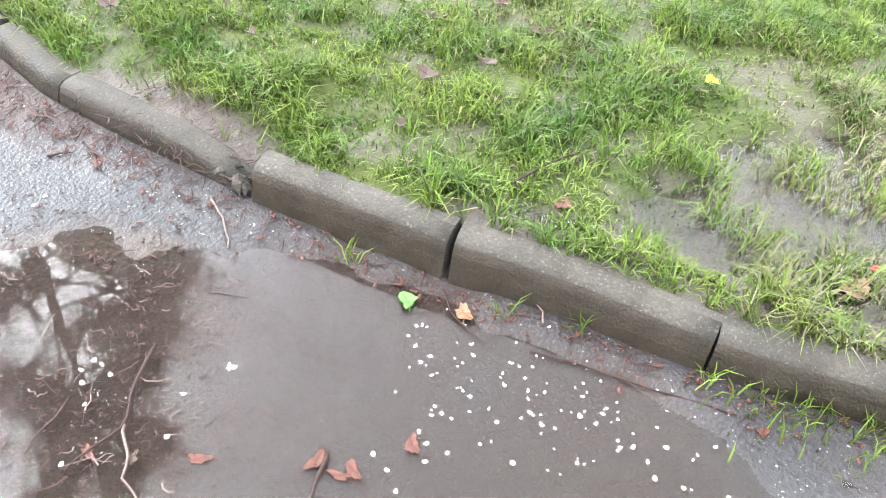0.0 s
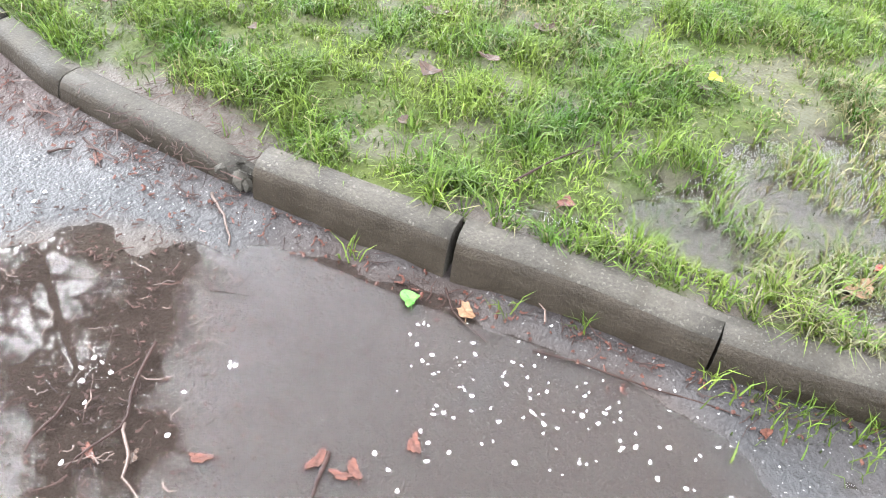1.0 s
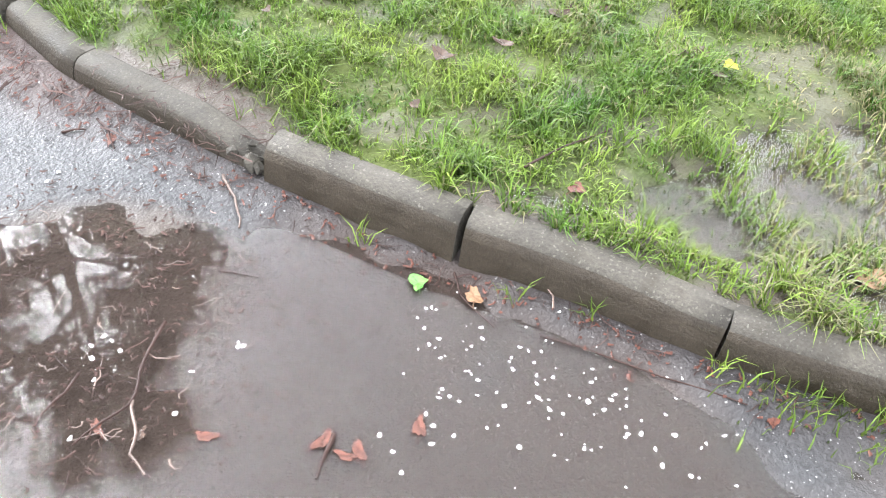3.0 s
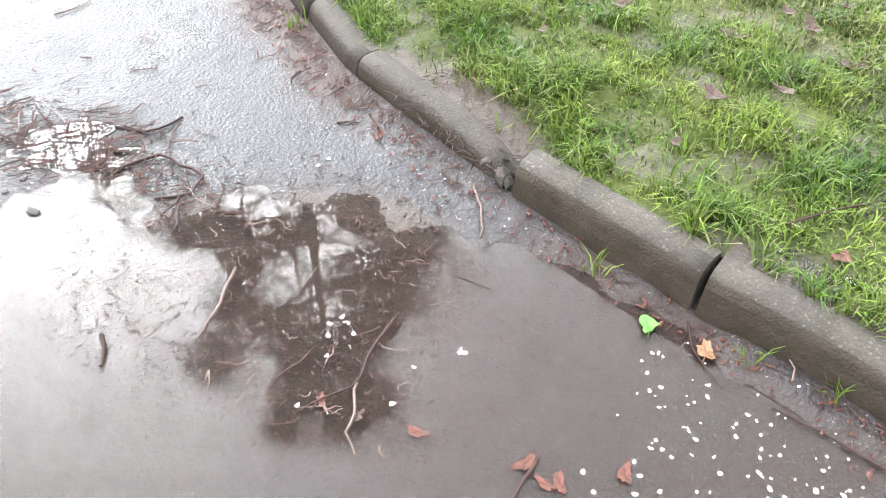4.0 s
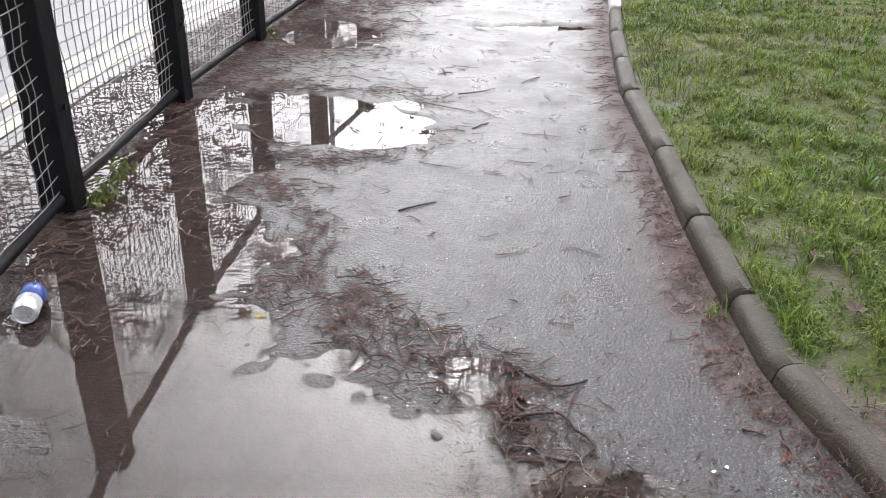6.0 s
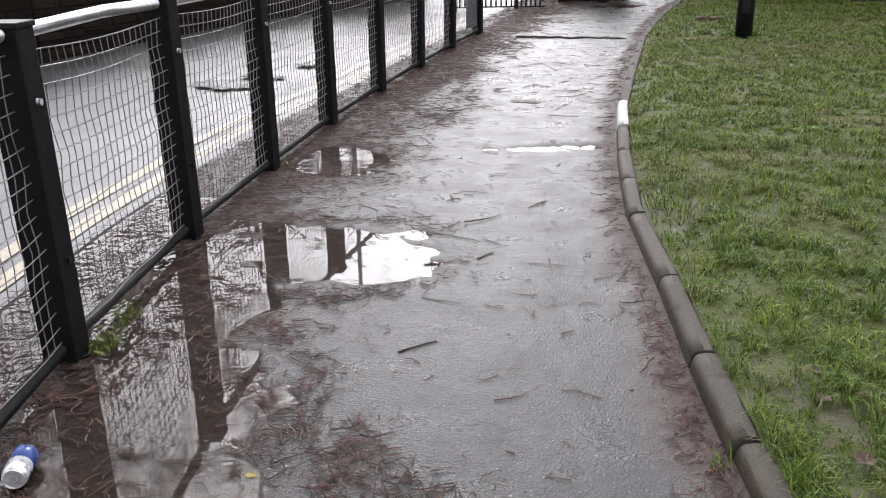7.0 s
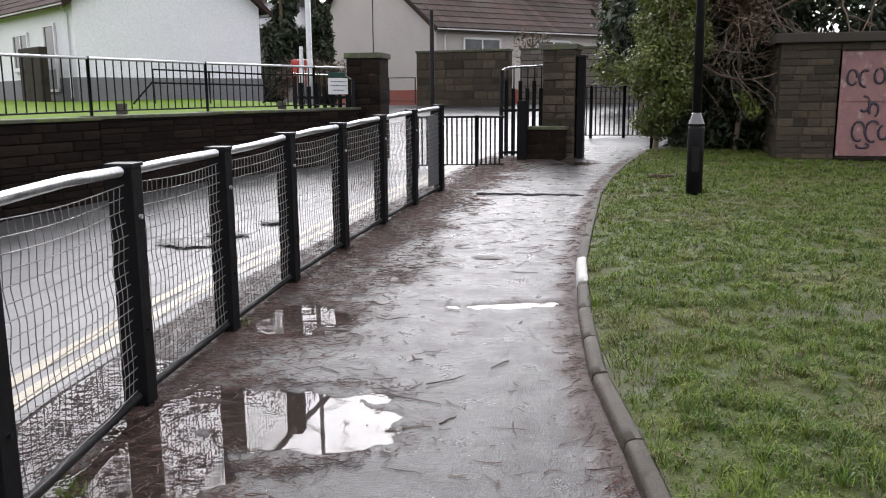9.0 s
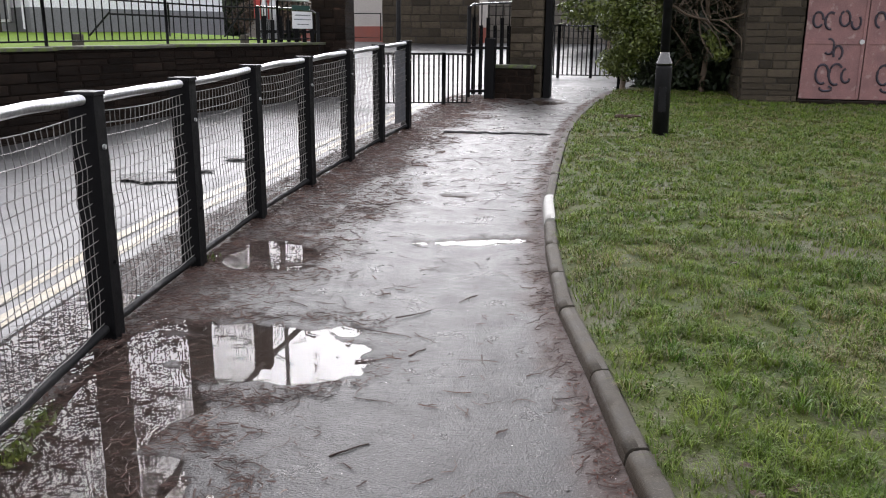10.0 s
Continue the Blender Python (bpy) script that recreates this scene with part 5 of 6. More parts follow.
# tufts at the foot of the kerb, along the fence and by the hut
r = np.random.RandomState(230)
spots = [(1.235, 0.34, 0.09, 110), (1.34, 0.215, 0.08, 110), (1.15, 0.455, 0.03, 14), (0.93, 0.76, 0.02, 10), (0.735, 1.03, 0.02, 12), (1.02, 0.65, 0.015, 10), (0.24, 2.06, 0.03, 22), (-1.81, 2.2, 0.07, 60), (-1.9, 2.5, 0.08, 40), (-2.33, 4.55, 0.06, 30)]
for cx, cy, rad, n in spots:
    x, y = cx + r.normal(size=n) * rad * 0.5, cy + r.normal(size=n) * rad * 0.5
    blades("grass_tuft", x, y, path_z(x, y), 0.05 * (0.5 + r.rand(n)), 0.0035 * (0.7 + 0.6 * r.rand(n)), 0.3 + 0.6 * r.rand(n), "grass", int(r.randint(9999)), "small tuft of green grass rooted in the path")




# ---------------------------------------------------------------- litter on the path
def strewn(name, label, places, material, seed, size, radius, curl=0.4, height=0.004, ground=path_z):
    """Twigs and stalks lying flat, each a thin bent bar, in one mesh."""
    r = np.random.RandomState(seed)
    x, y = places
    n = len(x)
    a = r.rand(n) * 2 * math.pi
    ln = size * (0.3 + 1.2 * r.rand(n) ** 2)
    rad = radius * (0.5 + r.rand(n))
    segs, verts, faces = 4, [], []
    pts = []
    px, py = x.copy(), y.copy()
    for k in range(segs):
        pz = np.maximum(ground(px, py), rise(py) - 0.006 if ground is path_z else -9) + height * (0.3 + 0.7 * r.rand(n)) + rad * 0.6
        pts.append(np.stack([px, py, pz], -1))
        a = a + r.normal(size=n) * curl
        px, py = px + np.cos(a) * ln / (segs - 1), py + np.sin(a) * ln / (segs - 1)
    for k in range(segs):
        t = pts[min(k + 1, segs - 1)] - pts[max(0, k - 1)]
        s = np.stack([-t[:, 1], t[:, 0], np.zeros(n)], -1)
        s /= np.linalg.norm(s, axis=1)[:, None] + 1e-9
        rk = (rad * (1 - 0.15 * k))[:, None]
        verts += [pts[k] - s * rk, pts[k] + np.array([0, 0, 1.2]) * rk, pts[k] + s * rk]
    V = np.stack(verts, 1)
    base = np.arange(n)[:, None] * (3 * segs)
    F = []
    for k in range(segs - 1):
        for c in (0, 1):
            F.append(base + np.array([[3 * k + c, 3 * k + c + 1, 3 * k + 4 + c, 3 * k + 3 + c]]))
    return tagged(raw(name, V.reshape(-1, 3), np.concatenate(F), material), label, "litter", kind="stuff")


def scatter(n, seed, weight, y0, y1, x0=-3.2, x1=1.8):
    r = np.random.RandomState(seed)
    x, y = r.uniform(x0, x1, n), r.uniform(y0, y1, n)
    inside = (x > along(FENCE, y) - verge(y) + 0.06) & (x < along(KERB, y) - 0.01)
    keep = inside & (r.rand(n) < weight(x, y))
    return x[keep], y[keep]


def litter_weight(x, y):
    f = x - along(FENCE, y)
    k = along(KERB, y) - x
    w = 0.95 * (1 - step(0.05, 1.05, f + (fbm(x, y, 0.5, 51) - 0.5) * 1.0)) * (0.45 + 0.55 * step(-0.06, 0.0, f)) + 0.5 * (1 - step(0.0, 0.16, k + (fbm(x, y, 0.25, 52) - 0.5) * 0.15))
    m = np.full(np.shape(x), -9.0)
    for p in POOLS[4:7]:
        m = np.maximum(m, ellipse(x, y, *p))
    ring = np.exp(-((m + 0.12 + (fbm(x, y, 0.3, 3) - 0.5) * 0.4) / 0.16) ** 2)
    drift = np.exp(-(((y - 1.76 + 0.60 * (x + 0.62) + 0.3 * (fbm(x, y, 0.3, 12) - 0.5))) / 0.13) ** 2) * step(-1.6, -1.15, x) * (1 - step(-0.2, 0.1, x))
    w = w * (0.12 + 0.88 * step(1.45, 1.85, y))
    return np.clip(w + 0.8 * ring * (1 - step(0.7, 1.6, f)), 0, 1) * (1 - 0.55 * hollow(x, y)) + drift


strewn("leaf_litter", "drifts of fine dark brown twigs and stalks on wet asphalt", scatter(80000, 301, lambda x, y: litter_weight(x, y) * 0.9, 0.2, 6.0), "twig", 302, 0.07, 0.0025, 0.5, 0.008)
strewn("leaf_litter", "drifts of dark twigs along the foot of the fence", scatter(52000, 303, litter_weight, 6.0, 15.5), "twig", 304, 0.11, 0.0045, 0.5, 0.012)
strewn("leaf_litter", "pale peeled stalks among the wet litter", scatter(9000, 305, lambda x, y: litter_weight(x, y) * 0.6, 0.2, 6.0), "pale_twig", 306, 0.07, 0.0016, 0.4, 0.008)
strewn("leaf_litter", "loose twigs scattered over the open path", scatter(8000, 307, lambda x, y: 0.22 + 0.4 * step(0.5, 0.7, fbm(x, y, 0.6, 58)) * step(2, 3.5, y), 1.5, 15), "twig", 308, 0.09, 0.0023, 0.5, 0.003)
strewn("leaf_litter", "wet stalks lying on the silt bank", scatter(380, 309, lambda x, y: 0.75 * step(-0.15, 0.3, ellipse(x, y, *SILT)), 0.7, 1.7, -0.5, 0.8), "pale_twig", 310, 0.045, 0.0013, 0.6, 0.006)
strewn("leaf_litter", "dark shreds and stalks on the silt bank", scatter(1100, 311, lambda x, y: 0.8 * step(-0.2, 0.3, ellipse(x, y, *SILT)), 0.7, 1.7, -0.5, 0.8), "twig", 312, 0.04, 0.0013, 0.7, 0.006)
strewn("leaf_litter", "short stalks caught along the kerb", scatter(11000, 313, lambda x, y: 0.8 * (1 - step(0.02, 0.13, along(KERB, y) - x + (fbm(x, y, 0.2, 59) - 0.5) * 0.12)), 0.0, 2.4, -0.2, 2.0), "twig", 314, 0.04, 0.0011, 0.6, 0.004)

strewn("leaf_litter", "crumbs of bark and leaf lying in the shallow pool", scatter(4500, 317, lambda x, y: 0.8 * step(-0.35, 0.3, ellipse(x, y, *SILT) + (fbm(x, y, 0.2, 64) - 0.5) * 0.6), 0.6, 1.7, -0.5, 0.8), "twig", 318, 0.012, 0.0024, 0.9, 0.003)
strewn("leaf_litter", "crumbs of leaf mould along the foot of the kerb", scatter(16000, 319, lambda x, y: 0.8 * (1 - step(0.03, 0.16, along(KERB, y) - x + (fbm(x, y, 0.2, 59) - 0.5) * 0.14)), 0.0, 3.2, -0.2, 2.0), "leaf_red", 323, 0.014, 0.0030, 0.9, 0.003)
strewn("leaf_litter", "long thin twigs lying across the wet path", scatter(700, 315, lambda x, y: 0.35 + 0.5 * step(0.45, 0.65, fbm(x, y, 0.7, 58)), 2.6, 9.5), "twig", 316, 0.17, 0.0035, 0.35, 0.004)
strewn("leaf_litter", "bits of stalk and bark on bare mud", (lambda r: (0.57 + r.normal(size=260) * 0.10, 1.54 + r.normal(size=260) * 0.13))(np.random.RandomState(320)), "twig", 321, 0.05, 0.0013, 0.5, 0.004, lambda x, y: lawn_z(x, y) + 0.003)


def twig(label, points, radius, material="twig"):
    t = thing("twig", label, "twig", group="fallen twigs")
    pts = [(x, y, max(float(path_z(np.array(x), np.array(y))), float(rise(y)) - 0.006) + radius * 0.8 + z) for x, y, z in points]
    dense = []
    for p, q in zip(pts, pts[1:]):
        dense += [Vector(p).lerp(Vector(q), k / 4) for k in range(4)]
    dense.append(Vector(pts[-1]))
    dense = [v + Vector((noise.noise(v * 25), noise.noise(v * 25 + Vector((9, 0, 0))), 0)) * radius * 2.2 for v in dense]
    part("stem", tube(bmesh.new(), dense, radius, 6, 0.6), material, t)
    return t


twig("straight dark brown stick lying on wet asphalt", [(-0.793, 2.445, 0), (-0.745, 2.51, 0.002), (-0.693, 2.557, 0)], 0.0036)
twig("small forked twig on the path beyond a pool", [(-0.765, 3.35, 0), (-0.74, 3.41, 0.003), (-0.715, 3.45, 0)], 0.0036)
twig("looped dark root-like twig on the path", [(-0.205, 1.50, 0), (-0.10, 1.535, 0.004), (-0.01, 1.44, 0.004), (-0.03, 1.385, 0.002), (-0.105, 1.385, 0)], 0.0042)
twig("curved reddish twig on the path", [(-0.20, 1.665, 0), (-0.13, 1.625, 0.003), (-0.055, 1.68, 0)], 0.004)
twig("forked reddish twig lying in the pool", [(0.335, 0.975, 0.004), (0.282, 0.907, 0.006), (0.237, 0.828, 0.004), (0.141, 0.798, 0)], 0.0034)
twig("thin reddish twig lying in the pool", [(0.183, 0.925, 0.003), (0.117, 0.873, 0.004), (0.101, 0.853, 0)], 0.003)
twig("thin crooked stalk lying in the pool", [(0.243, 0.837, 0.003), (0.229, 0.773, 0.004), (0.211, 0.738, 0.003), (0.221, 0.70, 0)], 0.003, "pale_twig")
twig("pale bent root lying in shallow water", [(0.05, 1.15, 0.003), (0.02, 1.06, 0.004), (-0.02, 0.98, 0)], 0.0035, "pale_twig")
twig("short twig near the kerb break", [(0.558, 1.309, 0.002), (0.556, 1.238, 0.003), (0.538, 1.16, 0)], 0.0035, "pale_twig")
twig("long thin root along the kerb foot", [(0.924, 0.666, 0.002), (0.973, 0.611, 0.003), (1.06, 0.493, 0.002), (1.148, 0.371, 0.002)], 0.0022)
twig("dark twig at the foot of the kerb", [(0.861, 0.869, 0.004), (0.843, 0.81, 0.003), (0.857, 0.715, 0.002)], 0.0026)
twig("dark twig beside red leaves", [(0.499, 0.633, 0.003), (0.469, 0.60, 0.004), (0.442, 0.582, 0)], 0.004)
twig("thin straight twig on open asphalt", [(0.299, 1.607, 0), (0.325, 1.60, 0.002), (0.348, 1.592, 0)], 0.003)
twig("reddish twig near the kerb", [(0.377, 1.614, 0), (0.385, 1.56, 0.002), (0.383, 1.496, 0)], 0.003)
twig("thin dark stalk in the pool", [(0.463, 1.063, 0), (0.49, 1.045, 0.001), (0.522, 1.018, 0)], 0.002)
twig("stub of dark twig in the pool", [(-0.185, 1.02, 0.002), (-0.17, 0.95, 0.002)], 0.005)
stick = thing("stick", "thin dark stick lying across flooded grass", "stick")
part("stem", tube(bmesh.new(), [(1.07, 0.97, 0.125), (1.18, 0.985, 0.135), (1.32, 1.0, 0.13)], 0.003, 6, 0.6), "twig", stick)


def leaf(label, x, y, z, size, turn, material, curl=0.15, ratio=0.6):
    """A flat veined leaf with a pointed outline and a stalk."""
    t = thing("leaf", label, "leaf", (x, y, z), turn, group="fallen leaves")
    bm = bmesh.new()
    rr2 = random.Random(int(x * 1000) + int(turn))
    n = 18
    rim = []
    for i in range(n):
        q = 2 * math.pi * i / n
        k = (0.70 + 0.45 * rr2.random()) * (1 - 0.2 * math.cos(3 * q + turn))
        px, py = size * 0.5 * k * math.cos(q), size * 0.5 * ratio * k * math.sin(q)
        rim.append(bm.verts.new((px, py, 0.0008 + size * curl * ((px / size) ** 2 * 1.6 + 0.5 * rr2.random() * (abs(py) / size)))))
    mid_v = bm.verts.new((0, 0, 0.0004))
    for i in range(n):
        bm.faces.new((mid_v, rim[i], rim[(i + 1) % n]))
    ex = bmesh.ops.extrude_face_region(bm, geom=list(bm.faces))
    bmesh.ops.translate(bm, vec=(0, 0, 0.0008), verts=[v for v in ex["geom"] if isinstance(v, bmesh.types.BMVert)])
    part("blade", bm, material, t)
    part("stalk", tube(bmesh.new(), [(-size * 0.48, 0, size * curl * 0.5 + 0.002), (-size * 0.75, size * 0.06, 0.003)], size * 0.018, 5), material, t)
    return t


leaf("fresh bright green leaf lying on wet asphalt", 0.784, 0.875, 0.001, 0.044, 70, "leaf_green", 0.12, 0.8)
leaf("round yellow leaf lying in the grass", 1.765, 1.09, 0.145, 0.042, 40, "leaf_yellow", 0.1, 0.95)
leaf("pinkish brown leaf in flooded grass", 1.14, 0.881, 0.112, 0.045, 20, "leaf_red", 0.15, 0.7)
leaf("tan leaf floating on flooded grass", 1.508, 0.442, 0.104, 0.085, 10, "leaf_orange", 0.08, 0.6)
leaf("small red leaf on flooded grass", 1.595, 0.461, 0.104, 0.028, 10, "red", 0.1, 0.4)
leaf("tan leaf at the foot of the kerb", 0.862, 0.80, 0.003, 0.045, 60, "leaf_orange", 0.1, 0.7)
leaf("rust brown leaf at the foot of the kerb", 1.045, 0.633, 0.006, 0.04, 0, "leaf_red", 0.2, 0.7)
for k, (x, y, s, turn, m) in enumerate([(0.483, 0.636, 0.055, 20, "leaf_red"), (0.524, 0.594, 0.05, 80, "leaf_red"), (0.50, 0.595, 0.04, 130, "leaf_red"), (0.63, 0.591, 0.05, 60, "leaf_red"), (0.326, 0.722, 0.045, 150, "leaf_red"), (0.181, 0.81, 0.040, 100, "leaf_red"),
                                         (0.235, 0.77, 0.035, 40, "leaf_brown"), (1.171, 0.326, 0.04, 10, "leaf_red"), (0.385, 1.53, 0.05, 70, "leaf_red"), (-0.93, 1.70, 0.04, 10, "leaf_yellow"), (-1.3, 2.55, 0.06, 70, "leaf_brown"), (-1.85, 4.95, 0.07, 15, "leaf_red")]):
    leaf("wet rust-coloured leaf plastered to the asphalt" if m == "leaf_red" else "small fallen leaf lying on the wet path", x, y, max(float(path_z(np.array(x), np.array(y))), -0.005) + 0.001, s * 0.85, turn, m, 0.05, 0.5)
rr = random.Random(402)
for k in range(26):
    y = rr.uniform(0.9, 7) if k > 12 else rr.uniform(1.0, 2.6)
    x = float(along(KERB, y)) + rr.uniform(0.15, 1.6)
    leaf("curled brown dead leaf lying in the grass", x, y, float(lawn_z(np.array(x), np.array(y))) + 0.022, rr.uniform(0.035, 0.06), rr.uniform(0, 360), "leaf_brown", 0.4)
weed = thing("weed", "low leafy green weed at the foot of a fence post", "weed", (-1.77, 2.22, 0.0))
leaves("foliage", [(0, 0, 0.03), (-0.03, 0.09, 0.05), (0.02, -0.07, 0.02), (-0.05, 0.2, 0.03)], [0.05, 0.05, 0.04, 0.04], 130, 0.014, "foliage", weed, 420, shell=0.1)
part("stem", tube(bmesh.new(), [(0, 0, -0.02), (-0.01, 0.02, 0.05)], 0.003, 5), "twig", weed)
for x, y in ((1.515, 1.466), (1.302, 1.649), (1.065, 1.824), (1.52, 1.658), (0.564, 2.025), (1.122, 1.392), (1.72, 1.162)):
    leaf("large curled brown leaf in the grass", x, y, float(lawn_z(np.array(x), np.array(y))) + 0.025, 0.075, rr.uniform(0, 360), "leaf_brown", 0.5)

# petals: most lie below the bright leaf, a few over the rest of the path
bm = bmesh.new()
ring = [bm.verts.new((math.cos(a) * (0.0052 if k % 3 else 0.0040), math.sin(a) * 0.0040, 0.0006 + 0.0008 * math.cos(2 * a))) for k, a in enumerate(2 * math.pi * k / 9 for k in range(9))]
mid = bm.verts.new((0, 0, 0.0001))
for k in range(9):
    bm.faces.new((mid, ring[k], ring[(k + 1) % 9]))
ex = bmesh.ops.extrude_face_region(bm, geom=list(bm.faces))
bmesh.ops.translate(bm, vec=(0, 0, 0.0008), verts=[v for v in ex["geom"] if isinstance(v, bmesh.types.BMVert)])
petal_mesh = bpy.data.meshes.new("petal")
bm.to_mesh(petal_mesh)
bm.free()
petal_mesh.materials.append(M["petal"])
rr = random.Random(410)


def petal(x, y, s):
    ob = new("petal", petal_mesh)
    z = max(float(path_z(np.array(x), np.array(y))), float(rise(y)) - 0.0055) + 0.0008
    ob.matrix_world = pose(x, y, z, rr.uniform(-9, 9), rr.uniform(-9, 9), rr.uniform(0, 360)) @ Matrix.Diagonal((s * 0.85, s * rr.uniform(0.45, 0.85), s, 1))
    tagged(ob, "small white fallen petal on wet asphalt", "petal", "fallen petals")


CLUSTER = [(0.768, 0.815), (0.779, 0.812), (0.741, 0.773), (0.753, 0.74), (0.73, 0.734), (0.836, 0.73), (0.824, 0.706), (0.733, 0.701), (0.702, 0.64), (0.688, 0.627), (0.705, 0.622), (0.763, 0.646), (0.767, 0.63), (0.781, 0.593),
           (0.778, 0.564), (0.847, 0.646), (0.835, 0.623), (0.875, 0.66), (0.884, 0.646), (0.865, 0.593), (0.84, 0.554), (0.889, 0.577), (0.944, 0.539), (0.913, 0.507), (0.927, 0.482), (0.952, 0.493), (0.843, 0.524), (0.652, 0.608),
           (0.651, 0.583), (0.671, 0.551), (0.728, 0.54), (0.755, 0.485), (0.849, 0.435), (0.932, 0.425), (0.953, 0.415), (0.955, 0.381), (1.003, 0.388), (0.944, 0.352), (0.974, 0.316), (1.08, 0.348), (0.565, 0.605), (0.57, 0.569), (0.564, 0.529), (0.631, 0.554)]
for x, y in CLUSTER:
    petal(x, y, rr.uniform(0.9, 1.35))
for k in range(75):
    u, v = rr.gauss(0.6, 0.32), rr.gauss(0, 0.10)
    x, y = 0.72 + 0.30 * u + 0.8 * v * 0.7, 0.84 - 0.50 * u + v * 0.5
    if x < float(along(KERB, y)) - 0.04:
        petal(x, y, rr.uniform(0.4, 0.9))
for x, y in ((0.427, 0.872), (0.433, 0.88), (0.438, 0.871), (0.236, 0.992), (0.245, 0.976), (0.252, 0.949), (0.213, 0.98), (0.207, 0.952), (0.344, 0.855), (0.199, 0.906), (0.294, 0.786), (0.263, 1.469), (0.141, 0.809), (-0.21, 1.05), (-0.20, 1.055), (-0.193, 1.048), (-0.25, 1.035), (0.236, 1.447)):
    petal(x, y, 1.25)
for k in range(150):
    y = rr.uniform(0.3, 5.5)
    x = rr.uniform(float(along(FENCE, y)) + 0.5, float(along(KERB, y)) - 0.03)
    petal(x, y, rr.uniform(0.35, 0.7))

# pebbles on the path edge
bm = bmesh.new()
bmesh.ops.create_icosphere(bm, subdivisions=1, radius=0.01)
for v in bm.verts:
    v.co = Vector((v.co.x * 1.2, v.co.y, v.co.z * 0.6)) + Vector((rr.uniform(-1, 1), rr.uniform(-1, 1), rr.uniform(-1, 1))) * 0.0016
pebble_mesh = bpy.data.meshes.new("pebble")
bm.to_mesh(pebble_mesh)
bm.free()
pebble_mesh.materials.append(M["pebble"])
for k, (x, y, s) in enumerate([(-0.345, 1.385, 1.3), (-0.41, 1.46, 0.7), (-0.46, 1.52, 0.7), (-0.43, 1.42, 0.5), (-0.58, 1.58, 0.7), (-0.567, 1.80, 0.8), (-0.72, 1.54, 0.8), (-0.82, 1.55, 0.7), (-0.90, 1.57, 0.7)] + [(rr.uniform(-2.0, 1.0), rr.uniform(1.5, 7), rr.uniform(0.3, 0.8)) for _ in range(40)]):
    if float(along(FENCE, y)) < x < float(along(KERB, y)):
        ob = new("pebble", pebble_mesh)
        ob.matrix_world = pose(x, y, max(float(path_z(np.array(x), np.array(y))), float(rise(y)) - 0.006) + 0.003 * s, 0, 0, rr.uniform(0, 360)) @ Matrix.Diagonal((s, s, s, 1))
        tagged(ob, "small grey pebble on the wet path", "pebble", "pebbles")

# drink can on its side by the fence
can = thing("drink_can", "crushed silver and blue drink can lying by the fence", "can", (-1.503, 1.522, 0.028), 0)
can.matrix_world = pose(-1.503, 1.522, 0.031, 0, 0, -62)
lay = pose(0, 0, 0, 0, 90, 0)


def canned(profile):
    bm = lathe(bmesh.new(), profile, 24)
    bmesh.ops.transform(bm, matrix=lay, verts=bm.verts)
    return bm


part("body", canned([(0.026, -0.06), (0.0325, -0.053), (0.0325, 0.0)]), "can_blue", can)
part("body", canned([(0.0325, 0.0), (0.0325, 0.048), (0.027, 0.058)]), "can", can)
part("rim", canned([(0.0275, 0.056), (0.0285, 0.060), (0.0265, 0.061), (0.0245, 0.057), (0.004, 0.0565)]), "can", can)
part("tab", boxed(0.0575, 0.0595, -0.007, 0.007, -0.012, 0.010, 0.0006), "zinc", can)


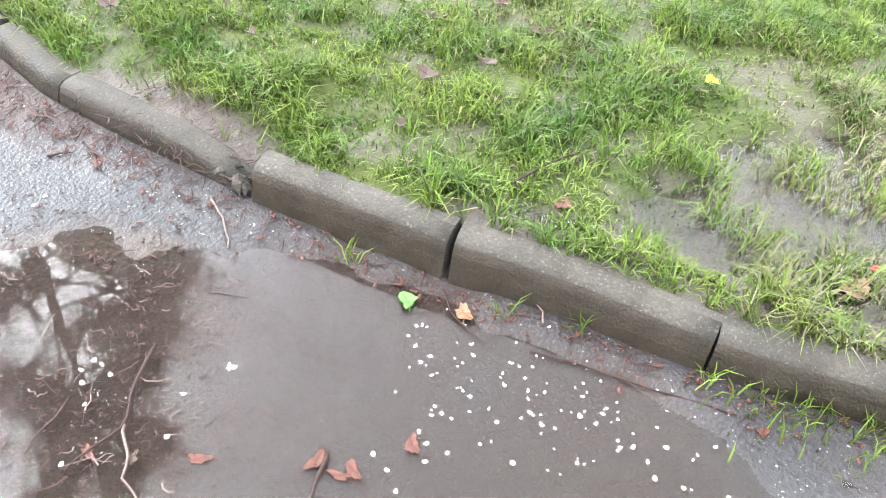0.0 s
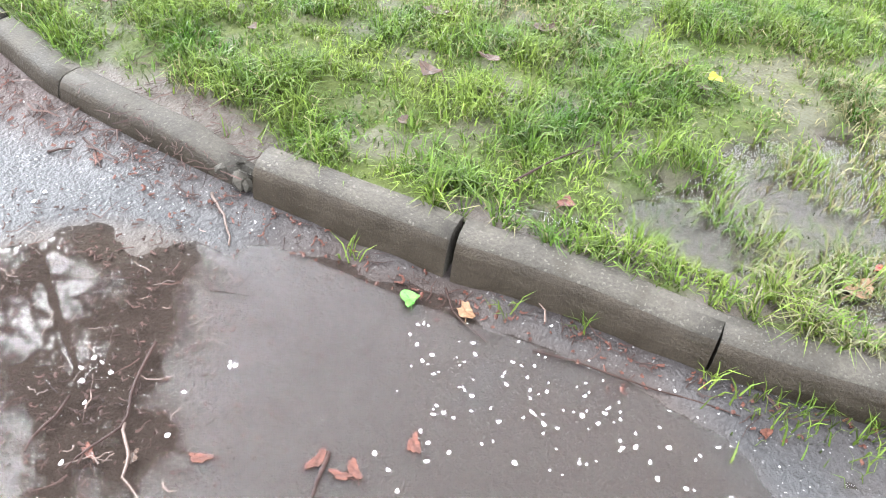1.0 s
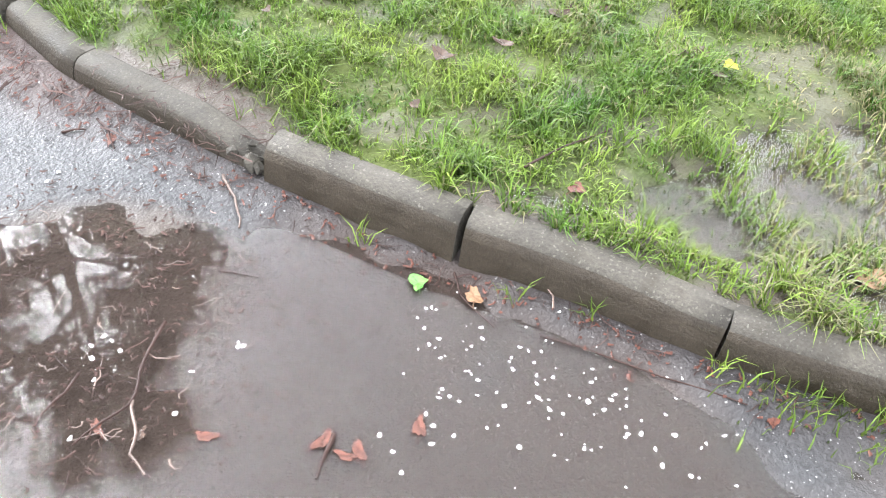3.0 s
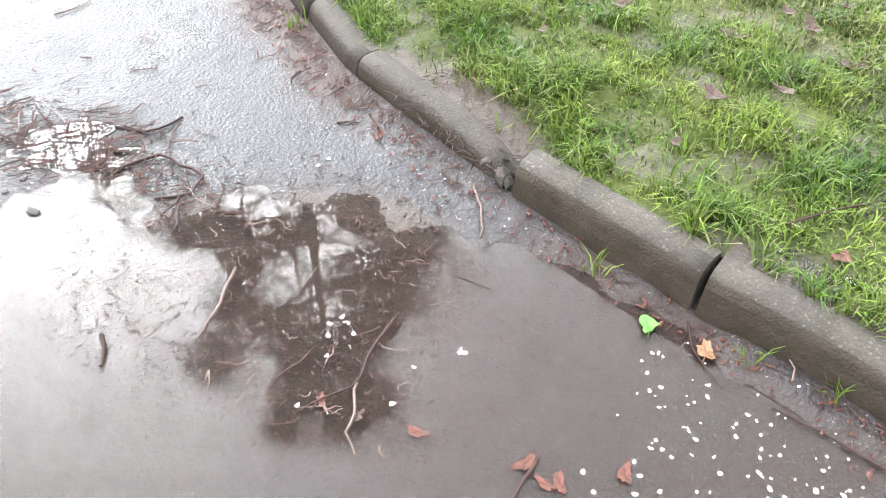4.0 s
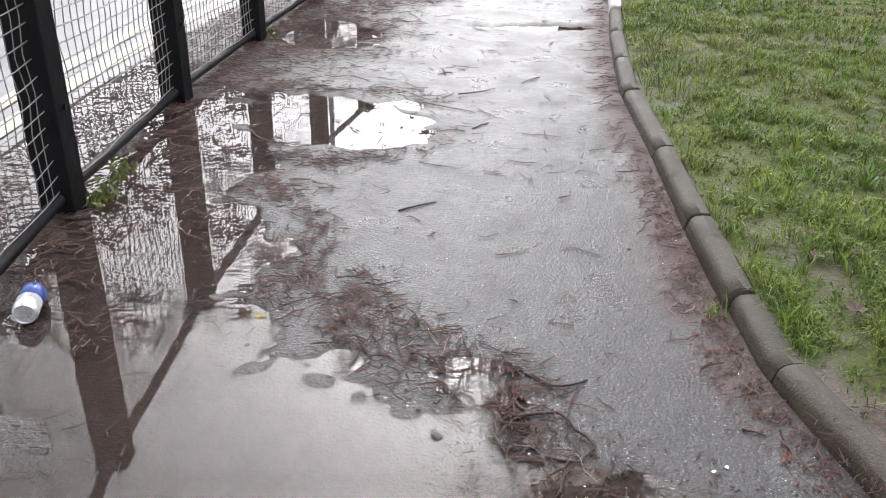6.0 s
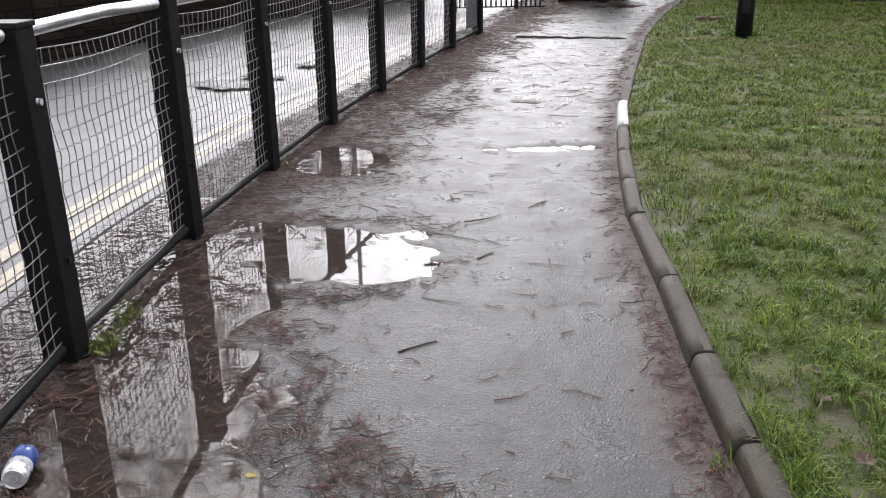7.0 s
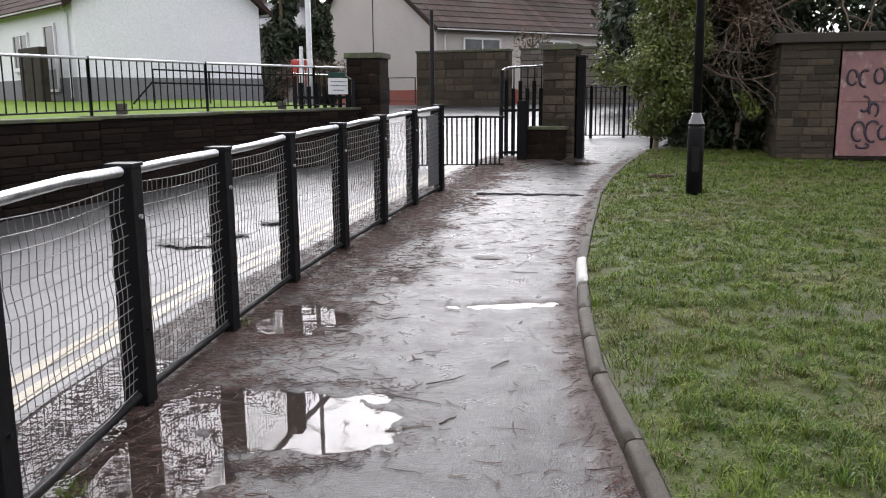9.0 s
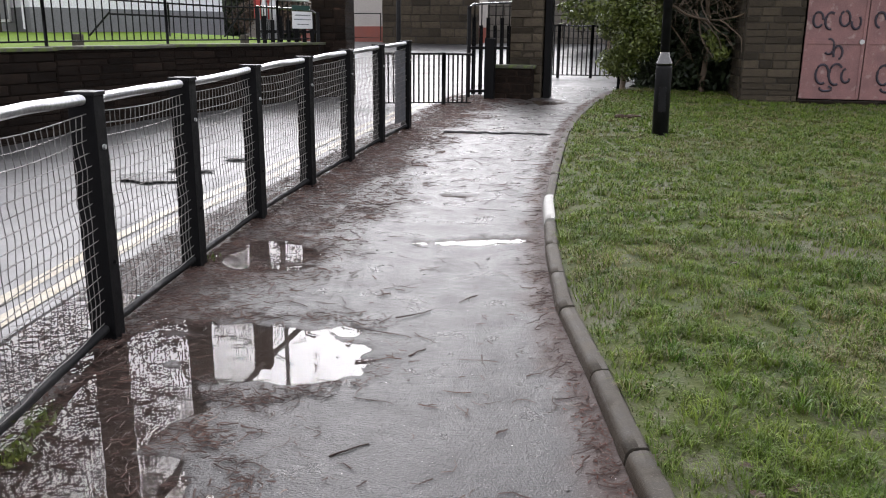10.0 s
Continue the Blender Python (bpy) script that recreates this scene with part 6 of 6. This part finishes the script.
# potholes in the road and a crack across the path
def pothole(x, y, rx, ry, seed):
    r = np.random.RandomState(seed)
    a = np.linspace(0, 2 * math.pi, 26, endpoint=False)
    k = 0.75 + 0.35 * r.rand(26)
    z = float(rise(y))
    rim = np.stack([x + rx * k * np.cos(a), y + ry * k * np.sin(a), np.full(26, z + 0.006)], -1)
    lip = np.stack([x + rx * k * 0.86 * np.cos(a), y + ry * k * 0.86 * np.sin(a), np.full(26, z + 0.016)], -1)
    mid = np.stack([x + rx * 0.02 * np.cos(a), y + ry * 0.02 * np.sin(a), np.full(26, z + 0.005)], -1)
    i = np.arange(26)
    F = [np.stack([s * 26 + i, s * 26 + (i + 1) % 26, (s + 1) * 26 + (i + 1) % 26, (s + 1) * 26 + i], -1) for s in (0, 1)]
    tagged(raw("road_patch", np.concatenate([rim, lip, mid]), np.concatenate(F), "hole"), "rough black tar patch in the wet road", "road patch", kind="structure")


pothole(-4.1, 6.82, 0.34, 0.26, 1)
pothole(-3.93, 7.22, 0.26, 0.12, 2)
pothole(-3.8, 7.9, 0.14, 0.12, 3)
crack = thing("path_crack", "raised dark crack across the wet path", "crack", kind="structure")
for k in range(9):
    x0, w = -2.14 + 0.14 * k, 0.20
    pts = [(x0 + w * q / 6, 10.16 + 0.012 * k + 0.10 * (float(vnoise(x0 + w * q / 6, 3.1, 0.12, 5)) - 0.5) + 0.03 * (k % 2), float(rise(10.2)) + 0.002 + 0.010 * math.sin(math.pi * q / 6)) for q in range(7)]
    part("ridge", tube(bmesh.new(), pts, 0.010 + 0.012 * float(vnoise(k, 1.0, 1.0, 9)), 5, 0.5), "hole", crack)
mole = thing("debris", "small dark clod lying in the grass", "debris", (0.095, 11.96, float(lawn_z(np.array(0.095), np.array(11.96)))))
bm = bmesh.new()
for x in (-0.12, 0.0, 0.11):
    bmesh.ops.create_icosphere(bm, subdivisions=2, radius=0.06, matrix=Matrix.Translation((x, rr.uniform(-0.02, 0.02), 0.03)) @ Matrix.Diagonal((1.4, 0.7, 0.6, 1)))
for v in bm.verts:
    v.co += Vector((noise.noise(v.co * 30), noise.noise(v.co * 30 + Vector((5, 0, 0))), noise.noise(v.co * 30 + Vector((0, 5, 0))))) * 0.02
part("clod", bm, "leaf_brown", mole)
